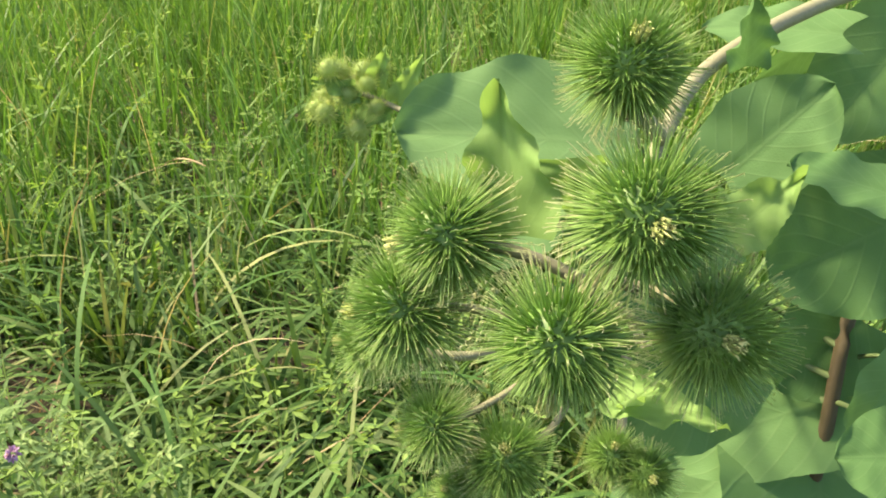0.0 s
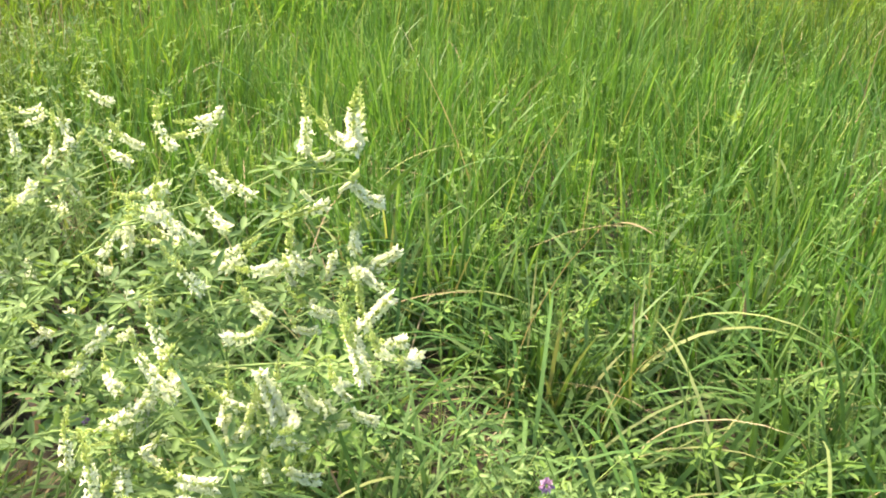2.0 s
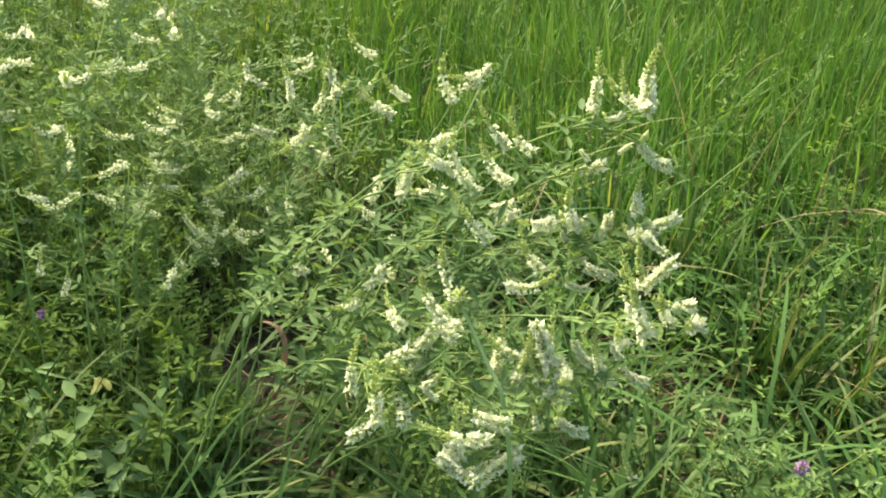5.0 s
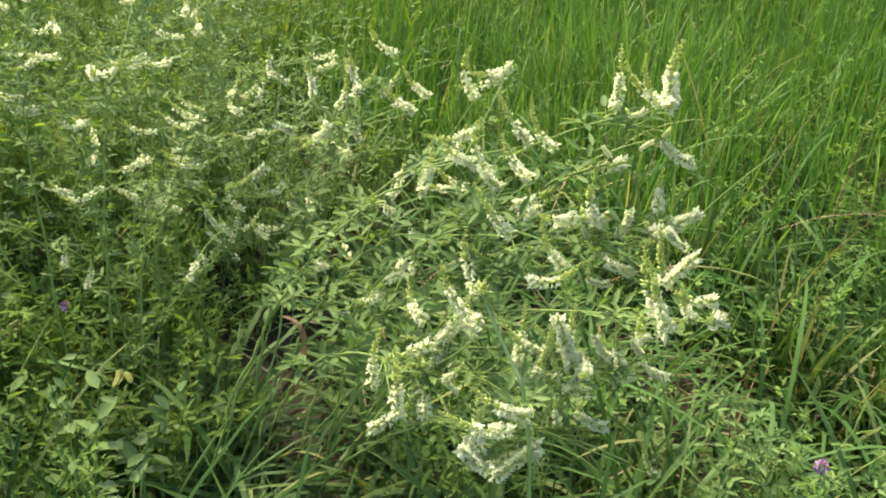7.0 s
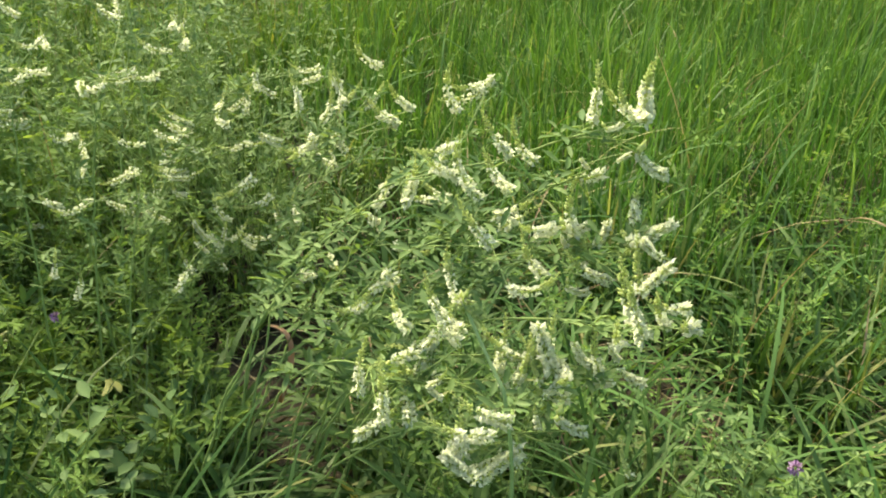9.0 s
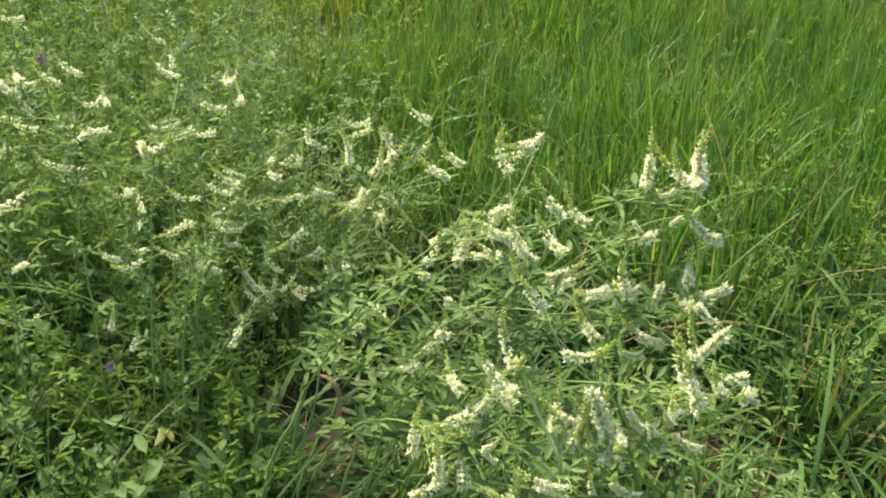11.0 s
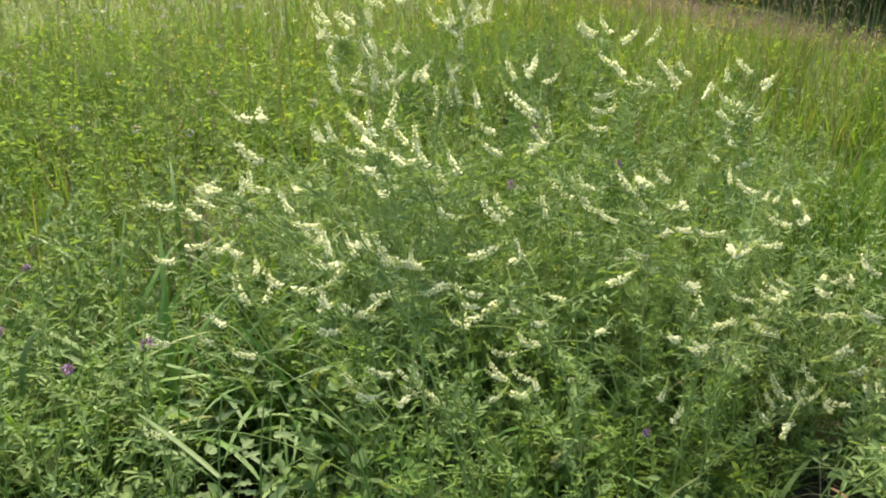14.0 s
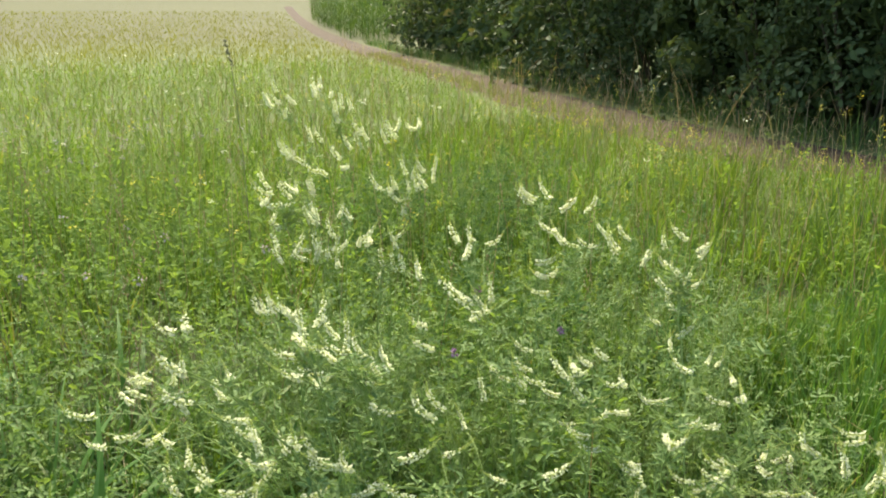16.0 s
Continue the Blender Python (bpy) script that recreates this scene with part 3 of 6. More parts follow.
    for i, (b, t, up, w, wave) in enumerate(small):
        part("bract_leaf", leaf_mesh("bract_leaf", b, t, up, w, wave * 1.3, 0.14, 0.05, seed=20 + i, teeth=0.045, point=0.75), [BURDOCK_LEAF if i == 5 else BRACT_LEAF], plant, "small crimped yellow-green leaf")
    # young cluster on its own branch
    young = [bur_mesh(s, 130) for s in (8, 9)]
    r = random.Random(5)
    for i in range(13):
        p = Vector((-0.123 + r.uniform(-0.026, 0.022), 0.609 + r.uniform(-0.02, 0.02), 0.780 + r.uniform(-0.024, 0.020)))
        way = (p - Vector((-0.115, 0.615, 0.77))).normalized()
        m = Matrix.Translation(p) @ way.to_track_quat('Z', 'Y').to_matrix().to_4x4() @ Matrix.Scale(r.uniform(0.010, 0.0155), 4)
        part("young_bur", young[i % 2], [YOUNG], plant, "small unripe bur", m)
    for i, (b, t, up, w) in enumerate([((-0.092, 0.606, 0.775), (-0.074, 0.600, 0.812), (0.1, -0.9, 0.3), 0.020), ((-0.100, 0.610, 0.770), (-0.135, 0.590, 0.752), (0, -0.7, 0.7), 0.022),
                                       ((-0.110, 0.612, 0.785), (-0.100, 0.605, 0.815), (0, -0.9, 0.3), 0.018), ((-0.118, 0.600, 0.780), (-0.150, 0.590, 0.795), (0, -0.7, 0.7), 0.018)]):
        part("bract_leaf", leaf_mesh("bract_leaf", b, t, up, w, 0.003, 0.14, 0.05, seed=40 + i, point=0.6), [BRACT_LEAF], plant)


burdock()

# ---- white sweet clover ----


def raceme_mesh(seed, slim=False, white=None):
    """A flower spike of unit length that leaves along +z and curls to -x: drooping white florets below, a tail of yellow-green buds above.
    white: how much of it is in flower. Returns the mesh and the angle by which it curls."""
    r = np.random.default_rng(seed)
    n = 88 if slim else 92
    bend = r.uniform(0.5, 1.6) if slim else r.uniform(0.3, 1.2)
    sway = r.uniform(-0.06, 0.06)
    line = lambda t: np.stack([-(1 - np.cos(bend * t)) / bend, sway * np.sin(3 * t), np.sin(bend * t) / bend], -1)
    t = np.linspace(0, 1, 8)
    av, af = tubes(line(t)[None], np.linspace(0.013, 0.006, 8), 4)
    u = 0.04 + 0.95 * np.sort(r.uniform(0, 1, n) ** 1.05)
    a = np.arange(n) * 2.4 + r.normal(0, 0.3, n)
    tan = np.stack([-np.sin(bend * u), 0 * u, np.cos(bend * u)], -1)
    e1, e2 = across(tan)
    out = e1 * np.cos(a)[:, None] + e2 * np.sin(a)[:, None]
    full = r.uniform(0.50, 0.76) if slim else r.uniform(0.40, 0.62)
    full = full if white is None else white
    fat = 1.0 if white is None else 1.35 if white < 0.9 else 1.6
    open_ = u < full + r.normal(0, 0.04, n)
    keep = r.uniform(0, 1, n) < np.where(open_, (0.60 if slim else 0.80) + (0.4 if slim else 0.20) * np.sin(u * 11 + seed) ** 2, 0.92)
    p = line(u) + out * 0.012
    o, b = np.where(open_ & keep)[0], np.where(~open_ & keep)[0]
    d = unit(out[o] - 0.55 * tan[o] + r.normal(0, 0.30, (len(o), 3)))
    size = (0.135 - 0.040 * u[o] / full) * (0.84 if slim else 1.0) * fat * r.uniform(0.7, 1.2, len(o))
    # keel and standard of every floret
    q = p[o] + d * size[:, None] * 0.25
    bv, bf = leaflets(q, unit(d + 0.80 * tan[o]), d, size * 0.62, size * 0.52, 0.28)
    wv, wf = leaflets(p[o], d, tan[o] + r.normal(0, 0.5, d.shape), size, size * 0.40, 0.3)
    cv, cf = beads(p[o] - d * 0.008, d, size * 0.34, size * 0.13)
    db = unit(out[b] * 0.8 + tan[b] * 0.7 + r.normal(0, 0.15, (len(b), 3)))
    sb = (0.078 * (1.08 - u[b]) / (1.08 - full) + 0.016) * (0.72 if slim else 1.0) * (1.0 if white is None else 1.35)
    uv_, uf = beads(p[b], db, sb, sb * 0.25)
    me = mesh_of("raceme", [(av, af, 1), (bv, bf, 0), (wv, wf, 0), (cv, cf, 1), (uv_, uf, 1)])
    me.materials.append(PETAL)
    me.materials.append(BUD)
    return me, bend


RACEMES = [raceme_mesh(s) for s in range(12)]
SLIM_RACEMES = [raceme_mesh(s + 20, True) for s in range(10)]
# 1: a short head in full flower, 2: flowers below and a tail of buds, 3: buds almost alone
KINDS = {1: [raceme_mesh(s + 40, False, 1.05) for s in range(5)], 2: [raceme_mesh(s + 50, False, 0.50) for s in range(5)], 3: [raceme_mesh(s + 60, False, 0.12) for s in range(4)]}


def trifoliate(p, out, size, r):
    """Three leaflets on a short stalk at every p."""
    n = len(p)
    up = unit(np.array([0, 0, 1.0]) + r.normal(0, 0.35, (n, 3)))
    d = unit(out + np.array([0, 0, 0.25]) + r.normal(0, 0.25, (n, 3)))
    s = unit(np.cross(d, up))
    q = p + d * size[:, None] * 0.55
    v, f, k = [], [], 0
    for turn, back in ((0.0, 0.35), (1.15, 0.0), (-1.15, 0.0)):
        dd = d * math.cos(turn) + s * math.sin(turn)
        vv, ff = leaflets(q + d * size[:, None] * back, dd + np.array([0, 0, -0.12]), up, size * r.uniform(0.8, 1.2, n), size * 0.36, 0.14)
        v.append(vv)
        f.append(ff + k)
        k += len(vv)
    sv, sf = tubes(np.stack([p, q, q + d * size[:, None] * 0.35], 1), np.array([0.0006, 0.0005, 0.0004]), 3)
    return np.concatenate(v), np.concatenate(f), sv, sf


CLOVER_COUNT = [0]


def hang_raceme(plant, p, turn, rise, length, stock, r):
    """A spike at p whose tip lies towards the turn and rise, in degrees."""
    me, bend = stock[int(r.integers(len(stock)))]
    chord = 2 * math.sin(bend / 2) / bend
    m = Matrix.Translation(p) @ Matrix.Rotation(radians(turn), 4, 'Z') @ Matrix.Rotation(radians(90 - rise) + bend / 2, 4, 'Y') @ Matrix.Rotation(r.uniform(-0.35, 0.35), 4, 'Z') @ Matrix.Scale(length / chord, 4)
    part("raceme", me, [], plant, "", m)


def sweet_clover(base, row, spikes):
    """One root of sweet clover: stems fan out and bear the spikes (x, y, z, turn, rise, millimetres, kind). row: 1 beside the track of the walk, 3 far off."""
    CLOVER_COUNT[0] += 1
    r = np.random.default_rng(100 + CLOVER_COUNT[0])
    b = np.array([*base, 0.0])
    b[:2] += r.normal(0, 0.04, 2)
    plant = empty("sweet_clover", b, "white sweet clover with slender drooping flower spikes", "plant", "sweet clover in the meadow")
    more = []
    spikes = [(*s, 0) if len(s) == 6 else s for s in spikes]
    for x, y, z, turn, rise, mm, kind in spikes:
        if r.uniform() < (0.0, 0.55, 0.85, 1.3)[row]:
            o = np.clip(r.normal(0, 0.024, 3), -0.04, 0.04) + 0.05 * (b - (x, y, z)) * (1, 1, 0)
            more.append((x + o[0], y + o[1], z + 0.7 * o[2] - 0.01, turn + r.normal(0, 50), min(80, max(-20, rise + r.normal(0, 20))), r.uniform(34, 52), 0))
    every = spikes + more
    place = np.array([s[:3] for s in every])
    # each stem bears the spikes nearest to its top
    count = max(2, len(spikes) // 4)
    tops = place[r.choice(len(spikes), count, replace=False)]
    for _ in range(8):
        mine = np.argmin(((place[:, None] - tops[None]) ** 2).sum(-1), 1)
        tops = np.array([place[mine == g].mean(0) if (mine == g).any() else tops[g] for g in range(count)])
    k, leaf_p, leaf_d, rods = 24, [], [], []
    stock = RACEMES if row == 1 else SLIM_RACEMES
    for g in range(count):
        top = tops[g] + np.array([0, 0, -0.015])
        foot = b + np.array([*r.normal(0, 0.03, 2), 0])
        main = curve(foot, [foot[0] * 0.65 + top[0] * 0.35, foot[1] * 0.65 + top[1] * 0.35, top[2] * r.uniform(0.8, 1.02)], top, k)
        main[1:-1] += r.normal(0, 0.0018, (k - 2, 3))
        v, f = tubes(main[None], np.linspace(0.0021, 0.0010, k), 6)
        part("stem", mesh_of("stem", [(v, f, 0)]), [STEM], plant)
        rods.append((main[9:17] if row == 1 else main[5:18], (0, 25, 16, 24)[row]))
        for i in np.where(mine == g)[0]:
            x, y, z, turn, rise, mm, kind = every[i]
            p = np.array([x, y, z])
            long = mm / 1000 if kind else (0, 0.044, 0.038, 0.042)[row] + mm * (0, 0.00048, 0.00045, 0.00044)[row]
            hang_raceme(plant, p, turn, rise, long, KINDS[kind] if kind else stock, r)
            gap = np.linalg.norm(main[8:] - p, axis=1)
            near = np.where(gap < max(0.13, gap.min() + 0.04))[0]
            a = main[8 + int(near[int(r.integers(len(near)))])]
            way = np.array([math.cos(radians(turn)) * math.cos(radians(rise)), math.sin(radians(turn)) * math.cos(radians(rise)), math.sin(radians(rise))])
            line = curve(a, (a + p) / 2 + np.array([0, 0, 0.12 * np.linalg.norm(p - a)]) - way * 0.012, p, 10)
            v, f = tubes(line[None], np.linspace(0.0011, 0.0006, 10), 4)
            part("branch", mesh_of("branch", [(v, f, 0)]), [STEM], plant)
            rods.append((line[:5], (0, 2, 3, 2)[row]))
    # long side branches that lean out almost level, with few leaves
    for _ in range(3 if row == 2 else 0):
        a = tops[int(r.integers(count))] * np.array([1, 1, r.uniform(0.6, 0.85)])
        ang, reach = r.normal(4.0, 0.9), r.uniform(0.12, 0.30)
        tip = a + np.array([reach * math.cos(ang), reach * math.sin(ang), r.uniform(-0.03, 0.06)])
        line = curve(a * np.array([1, 1, 0.8]) * 0.9 + 0.1 * b, (a + tip) / 2 + np.array([0, 0, 0.03]), tip, 14)
        v, f = tubes(line[None], np.linspace(0.0014, 0.0007, 14), 5)
        part("branch", mesh_of("branch", [(v, f, 0)]), [STEM], plant)
        rods.append((line[2:7], 2))
        hang_raceme(plant, line[13], math.degrees(ang), r.uniform(0, 45), r.uniform(0.05, 0.07), stock, r)
    for line, n in rods:
        idx = r.uniform(0, len(line) - 1.01, n)
        lo = idx.astype(int)
        leaf_p.append(line[lo] + (line[lo + 1] - line[lo]) * (idx - lo)[:, None])
        a = r.uniform(0, 6.28, n)
        leaf_d.append(np.stack([np.cos(a), np.sin(a), 0.3 + 0 * a], -1))
    p, d = np.concatenate(leaf_p), unit(np.concatenate(leaf_d))
    if row == 1:    # bare stems below
        p, d = p[p[:, 2] > 0.31], d[p[:, 2] > 0.31]
    size = r.uniform(*((0.014, 0.026) if row == 1 else (0.011, 0.021)), len(p))
    v, f, sv, sf = trifoliate(p, d, size, r)
    part("foliage", mesh_of("foliage", [(v, f, 0), (sv, sf, 1)]), [CLOVER_LEAF, STEM], plant, "grey-green leaves in threes")


sweet_clover((-1.23, 0.47), 1, [
    (-0.882, 0.594, 0.619, -167, 49, 46), (-0.981, 0.619, 0.641, -134, 82, 46), (-1.027, 0.744, 0.628, -144, -14, 46),
    (-0.921, 0.542, 0.641, -160, -13, 46), (-0.978, 0.570, 0.583, -35, 58, 46), (-0.995, 0.636, 0.512, -169, 25, 46),
    (-1.009, 0.558, 0.530, 131, 16, 46)])
sweet_clover((-1.18, 0.47), 1, [
    (-0.731, 0.601, 0.700, 116, 28, 81), (-0.680, 0.537, 0.547, 149, 64, 64, 3), (-0.734, 0.610, 0.702, 131, 79, 61, 2),
    (-0.753, 0.603, 0.706, 176, 75, 43, 3), (-0.754, 0.598, 0.694, -122, -13, 20, 1), (-0.699, 0.606, 0.649, -156, 31, 38, 1),
    (-0.713, 0.576, 0.600, 134, 74, 46, 2), (-0.688, 0.617, 0.593, -135, -17, 38, 1), (-0.697, 0.559, 0.595, -8, -21, 32, 1),
    (-0.656, 0.548, 0.586, -115, -37, 44, 1), (-0.767, 0.656, 0.638, -115, -21, 19, 1), (-0.802, 0.629, 0.617, -137, 53, 17, 1),
    (-0.773, 0.591, 0.572, -134, -3, 31, 1), (-0.761, 0.585, 0.552, 56, 66, 34, 1), (-0.785, 0.570, 0.547, -147, 64, 18, 1),
    (-0.776, 0.583, 0.521, 18, 50, 18, 1)])
sweet_clover((-1.31, 0.48), 1, [
    (-1.143, 0.735, 0.572, -118, 50, 46), (-1.295, 0.835, 0.577, -106, 51, 54), (-1.289, 0.741, 0.542, 144, 45, 54),
    (-1.300, 0.804, 0.518, 98, 23, 46), (-1.327, 0.648, 0.494, -144, 34, 46), (-1.251, 0.643, 0.531, -130, -37, 46),
    (-1.282, 0.713, 0.448, -160, 38, 46), (-1.296, 0.726, 0.495, 29, -49, 60), (-1.287, 0.691, 0.526, 71, 73, 46),
    (-1.308, 0.667, 0.545, 140, 56, 46)])
sweet_clover((-1.16, 0.45), 1, [
    (-0.640, 0.473, 0.533, 165, 61, 61), (-0.653, 0.506, 0.518, 161, 55, 83, 2), (-0.722, 0.454, 0.468, 166, 54, 57, 1),
    (-0.732, 0.442, 0.460, 144, 64, 40, 3), (-0.717, 0.458, 0.468, -99, -28, 28, 1), (-0.610, 0.496, 0.578, -151, 5, 43, 2),
    (-0.595, 0.490, 0.560, -146, 32, 17, 1), (-0.700, 0.486, 0.474, -169, 46, 30, 1), (-0.680, 0.503, 0.453, -135, -2, 29, 1),
    (-0.644, 0.505, 0.467, -158, 26, 31, 1), (-0.676, 0.503, 0.482, -172, 59, 22, 1), (-0.673, 0.444, 0.429, -157, 25, 35, 1),
    (-0.623, 0.450, 0.393, 151, 55, 39, 3), (-0.742, 0.550, 0.517, -141, 13, 27, 1)])
sweet_clover((-1.18, 0.44), 1, [
    (-0.759, 0.439, 0.445, 103, 47, 55), (-0.691, 0.328, 0.505, -150, 27, 46), (-0.820, 0.339, 0.426, 136, 40, 55),
    (-0.836, 0.315, 0.426, 126, 77, 70), (-0.846, 0.387, 0.479, -123, -10, 46), (-0.734, 0.408, 0.401, -122, -80, 46),
    (-0.808, 0.405, 0.494, 158, 20, 46), (-0.727, 0.410, 0.399, -110, -24, 52, 1), (-0.783, 0.349, 0.406, 5, -16, 49, 1),
    (-0.762, 0.356, 0.398, 137, 57, 57, 2), (-0.746, 0.421, 0.422, -155, 24, 47, 2), (-0.751, 0.432, 0.461, 93, 62, 48, 3),
    (-0.818, 0.366, 0.459, 52, 46, 28, 2), (-0.805, 0.372, 0.447, -150, 47, 21, 1), (-0.715, 0.419, 0.424, 145, 65, 28, 2)])
sweet_clover((-1.20, 0.45), 1, [
    (-0.866, 0.395, 0.490, 149, 14, 46), (-0.950, 0.463, 0.500, -137, -44, 46), (-0.784, 0.453, 0.547, 8, 37, 46),
    (-0.805, 0.399, 0.546, 164, 53, 46), (-0.850, 0.532, 0.564, 84, 9, 46), (-0.822, 0.472, 0.575, -174, 53, 46),
    (-0.865, 0.491, 0.621, -127, 80, 46), (-0.850, 0.550, 0.601, 169, 32, 46)])
sweet_clover((-1.29, 0.47), 1, [
    (-1.130, 0.648, 0.480, 51, 45, 46), (-1.112, 0.632, 0.433, -117, 51, 46), (-1.058, 0.596, 0.440, 7, 12, 46),
    (-1.326, 0.589, 0.459, -115, -18, 58), (-1.275, 0.603, 0.376, 161, 56, 56), (-1.303, 0.651, 0.364, 136, 38, 46),
    (-1.256, 0.633, 0.293, 172, 1, 46), (-1.254, 0.665, 0.323, -26, 3, 48)])
sweet_clover((-1.61, 0.50), 2, [
    (-1.845, 0.668, 0.758, 114, 55, 46), (-1.878, 0.767, 0.732, -166, 47, 65), (-1.825, 0.767, 0.806, -119, 48, 56),
    (-1.798, 0.765, 0.790, 91, 27, 46), (-1.794, 0.754, 0.712, 89, 46, 46), (-1.822, 0.737, 0.657, 170, 39, 76),
    (-1.737, 0.674, 0.640, 52, 46, 46), (-1.763, 0.781, 0.554, 127, 32, 46), (-1.748, 0.626, 0.505, 47, 23, 57),
    (-1.808, 0.723, 0.753, 80, -25, 46)])
sweet_clover((-1.47, 0.16), 2, [
    (-1.483, 0.039, 0.697, -103, 65, 76), (-1.441, 0.197, 0.592, 99, 23, 71), (-1.450, -0.034, 0.666, 60, 30, 62),
    (-1.444, -0.012, 0.604, -133, 25, 50), (-1.482, -0.019, 0.553, 74, 29, 46), (-1.579, 0.101, 0.378, -131, 57, 46),
    (-1.491, 0.105, 0.421, -105, 45, 46), (-1.537, 0.089, 0.378, 17, 38, 51), (-1.533, 0.071, 0.611, 72, 31, 46),
    (-1.473, -0.060, 0.618, -137, -24, 46), (-1.429, 0.035, 0.577, 170, 11, 46)])
sweet_clover((-1.62, 0.00), 2, [
    (-1.843, -0.252, 0.681, -9, 64, 55), (-1.818, -0.317, 0.685, -142, 24, 61), (-1.819, -0.287, 0.657, 81, 25, 46),
    (-1.795, -0.201, 0.646, -174, 42, 46), (-1.774, -0.281, 0.503, -154, 55, 98), (-1.837, -0.368, 0.594, 90, 21, 55),
    (-1.809, -0.282, 0.575, -158, 24, 72), (-1.854, -0.343, 0.674, 80, -23, 46), (-1.796, -0.180, 0.678, -170, 27, 46)])
sweet_clover((-1.48, 0.42), 2, [
    (-1.548, 0.595, 0.395, 50, 5, 46), (-1.386, 0.586, 0.367, -95, 68, 46), (-1.522, 0.604, 0.363, -75, 48, 46),
    (-1.609, 0.596, 0.309, 63, 70, 46), (-1.448, 0.582, 0.312, -168, 50, 46), (-1.390, 0.558, 0.318, 124, 54, 46),
    (-1.340, 0.626, 0.339, -120, 23, 46), (-1.416, 0.587, 0.265, -160, 58, 46), (-1.519, 0.523, 0.434, -163, -22, 55),
    (-1.458, 0.324, 0.352, -13, 78, 46), (-1.688, 0.607, 0.261, 138, 68, 46), (-1.569, 0.559, 0.321, 150, 44, 61),
    (-1.478, 0.638, 0.270, -108, 53, 65), (-1.502, 0.592, 0.412, -119, 26, 46), (-1.654, 0.513, 0.341, -62, 29, 46)])
sweet_clover((-1.45, 0.46), 2, [
    (-1.372, 0.680, 0.549, -163, 33, 46), (-1.458, 0.585, 0.507, -110, 44, 47), (-1.506, 0.635, 0.431, -161, 4, 68),
    (-1.431, 0.657, 0.459, -166, -11, 46), (-1.388, 0.631, 0.532, 136, 33, 46), (-1.407, 0.612, 0.514, 163, 8, 76),
    (-1.353, 0.759, 0.582, -175, -2, 59), (-1.481, 0.585, 0.655, 147, 2, 49), (-1.454, 0.586, 0.631, 142, 24, 46),
    (-1.506, 0.616, 0.473, -91, 45, 83), (-1.512, 0.639, 0.430, -144, 44, 46)])
sweet_clover((-1.52, 0.07), 2, [
    (-1.584, -0.177, 0.627, -127, 21, 76), (-1.605, -0.185, 0.633, -173, 62, 61), (-1.584, -0.252, 0.603, 65, 10, 59),
    (-1.564, -0.220, 0.538, 40, 27, 57), (-1.601, -0.146, 0.630, -165, 43, 49), (-1.549, -0.143, 0.664, -27, 65, 46),
    (-1.560, -0.141, 0.578, 79, 29, 47), (-1.584, -0.180, 0.563, 63, -5, 46), (-1.466, -0.139, 0.494, -124, 22, 46),
    (-1.733, 0.006, 0.312, -166, 69, 46), (-1.528, -0.105, 0.642, -85, 34, 46), (-1.492, -0.102, 0.652, -115, 14, 46),
    (-1.682, -0.242, 0.564, -133, 62, 46), (-1.481, -0.162, 0.458, -158, -2, 46), (-1.736, 0.024, 0.280, -153, 57, 46),
    (-1.681, -0.181, 0.657, -106, 18, 46)])
sweet_clover((-1.49, 0.35), 2, [
    (-1.461, 0.504, 0.613, -151, -16, 46), (-1.380, 0.376, 0.636, -39, 31, 46), (-1.650, 0.397, 0.594, 82, 1, 46),
    (-1.526, 0.408, 0.619, -79, 21, 46), (-1.507, 0.519, 0.674, -161, 27, 46), (-1.512, 0.424, 0.524, 166, -10, 46),
    (-1.472, 0.362, 0.447, -69, 45, 46), (-1.631, 0.439, 0.669, -101, 51, 46), (-1.594, 0.451, 0.630, 159, 19, 46),
    (-1.596, 0.380, 0.549, -117, 36, 46), (-1.502, 0.426, 0.488, 142, 27, 46), (-1.775, 0.401, 0.576, -108, 34, 51),
    (-1.363, 0.361, 0.645, 106, 5, 46)])
sweet_clover((-1.52, 0.09), 2, [
    (-1.560, 0.063, 0.807, -91, 43, 46), (-1.513, -0.293, 0.813, -94, 50, 58), (-1.525, -0.301, 0.866, -139, 25, 46),
    (-1.710, -0.095, 0.801, -72, 43, 46), (-1.586, -0.119, 0.813, 174, 66, 46), (-1.635, -0.122, 0.802, 44, -9, 48),
    (-1.603, -0.063, 0.796, -134, 67, 46), (-1.670, -0.020, 0.745, -107, 36, 55), (-1.541, -0.144, 0.802, -116, 28, 49),
    (-1.483, -0.151, 0.793, -143, 19, 50), (-1.665, 0.002, 0.733, -118, 73, 46), (-1.591, -0.090, 0.748, -121, 37, 46),
    (-1.537, -0.007, 0.759, -169, 47, 57), (-1.610, -0.041, 0.735, 80, -25, 46), (-1.663, -0.074, 0.701, -171, -1, 46)])
sweet_clover((-1.52, 0.26), 2, [
    (-1.618, 0.161, 0.812, -120, 49, 125), (-1.665, 0.173, 0.874, 137, 28, 50), (-1.517, 0.275, 0.708, -113, 64, 46),
    (-1.630, 0.284, 0.673, -97, 49, 46), (-1.491, 0.282, 0.726, 164, 3, 46), (-1.633, 0.245, 0.662, -135, 41, 46)])
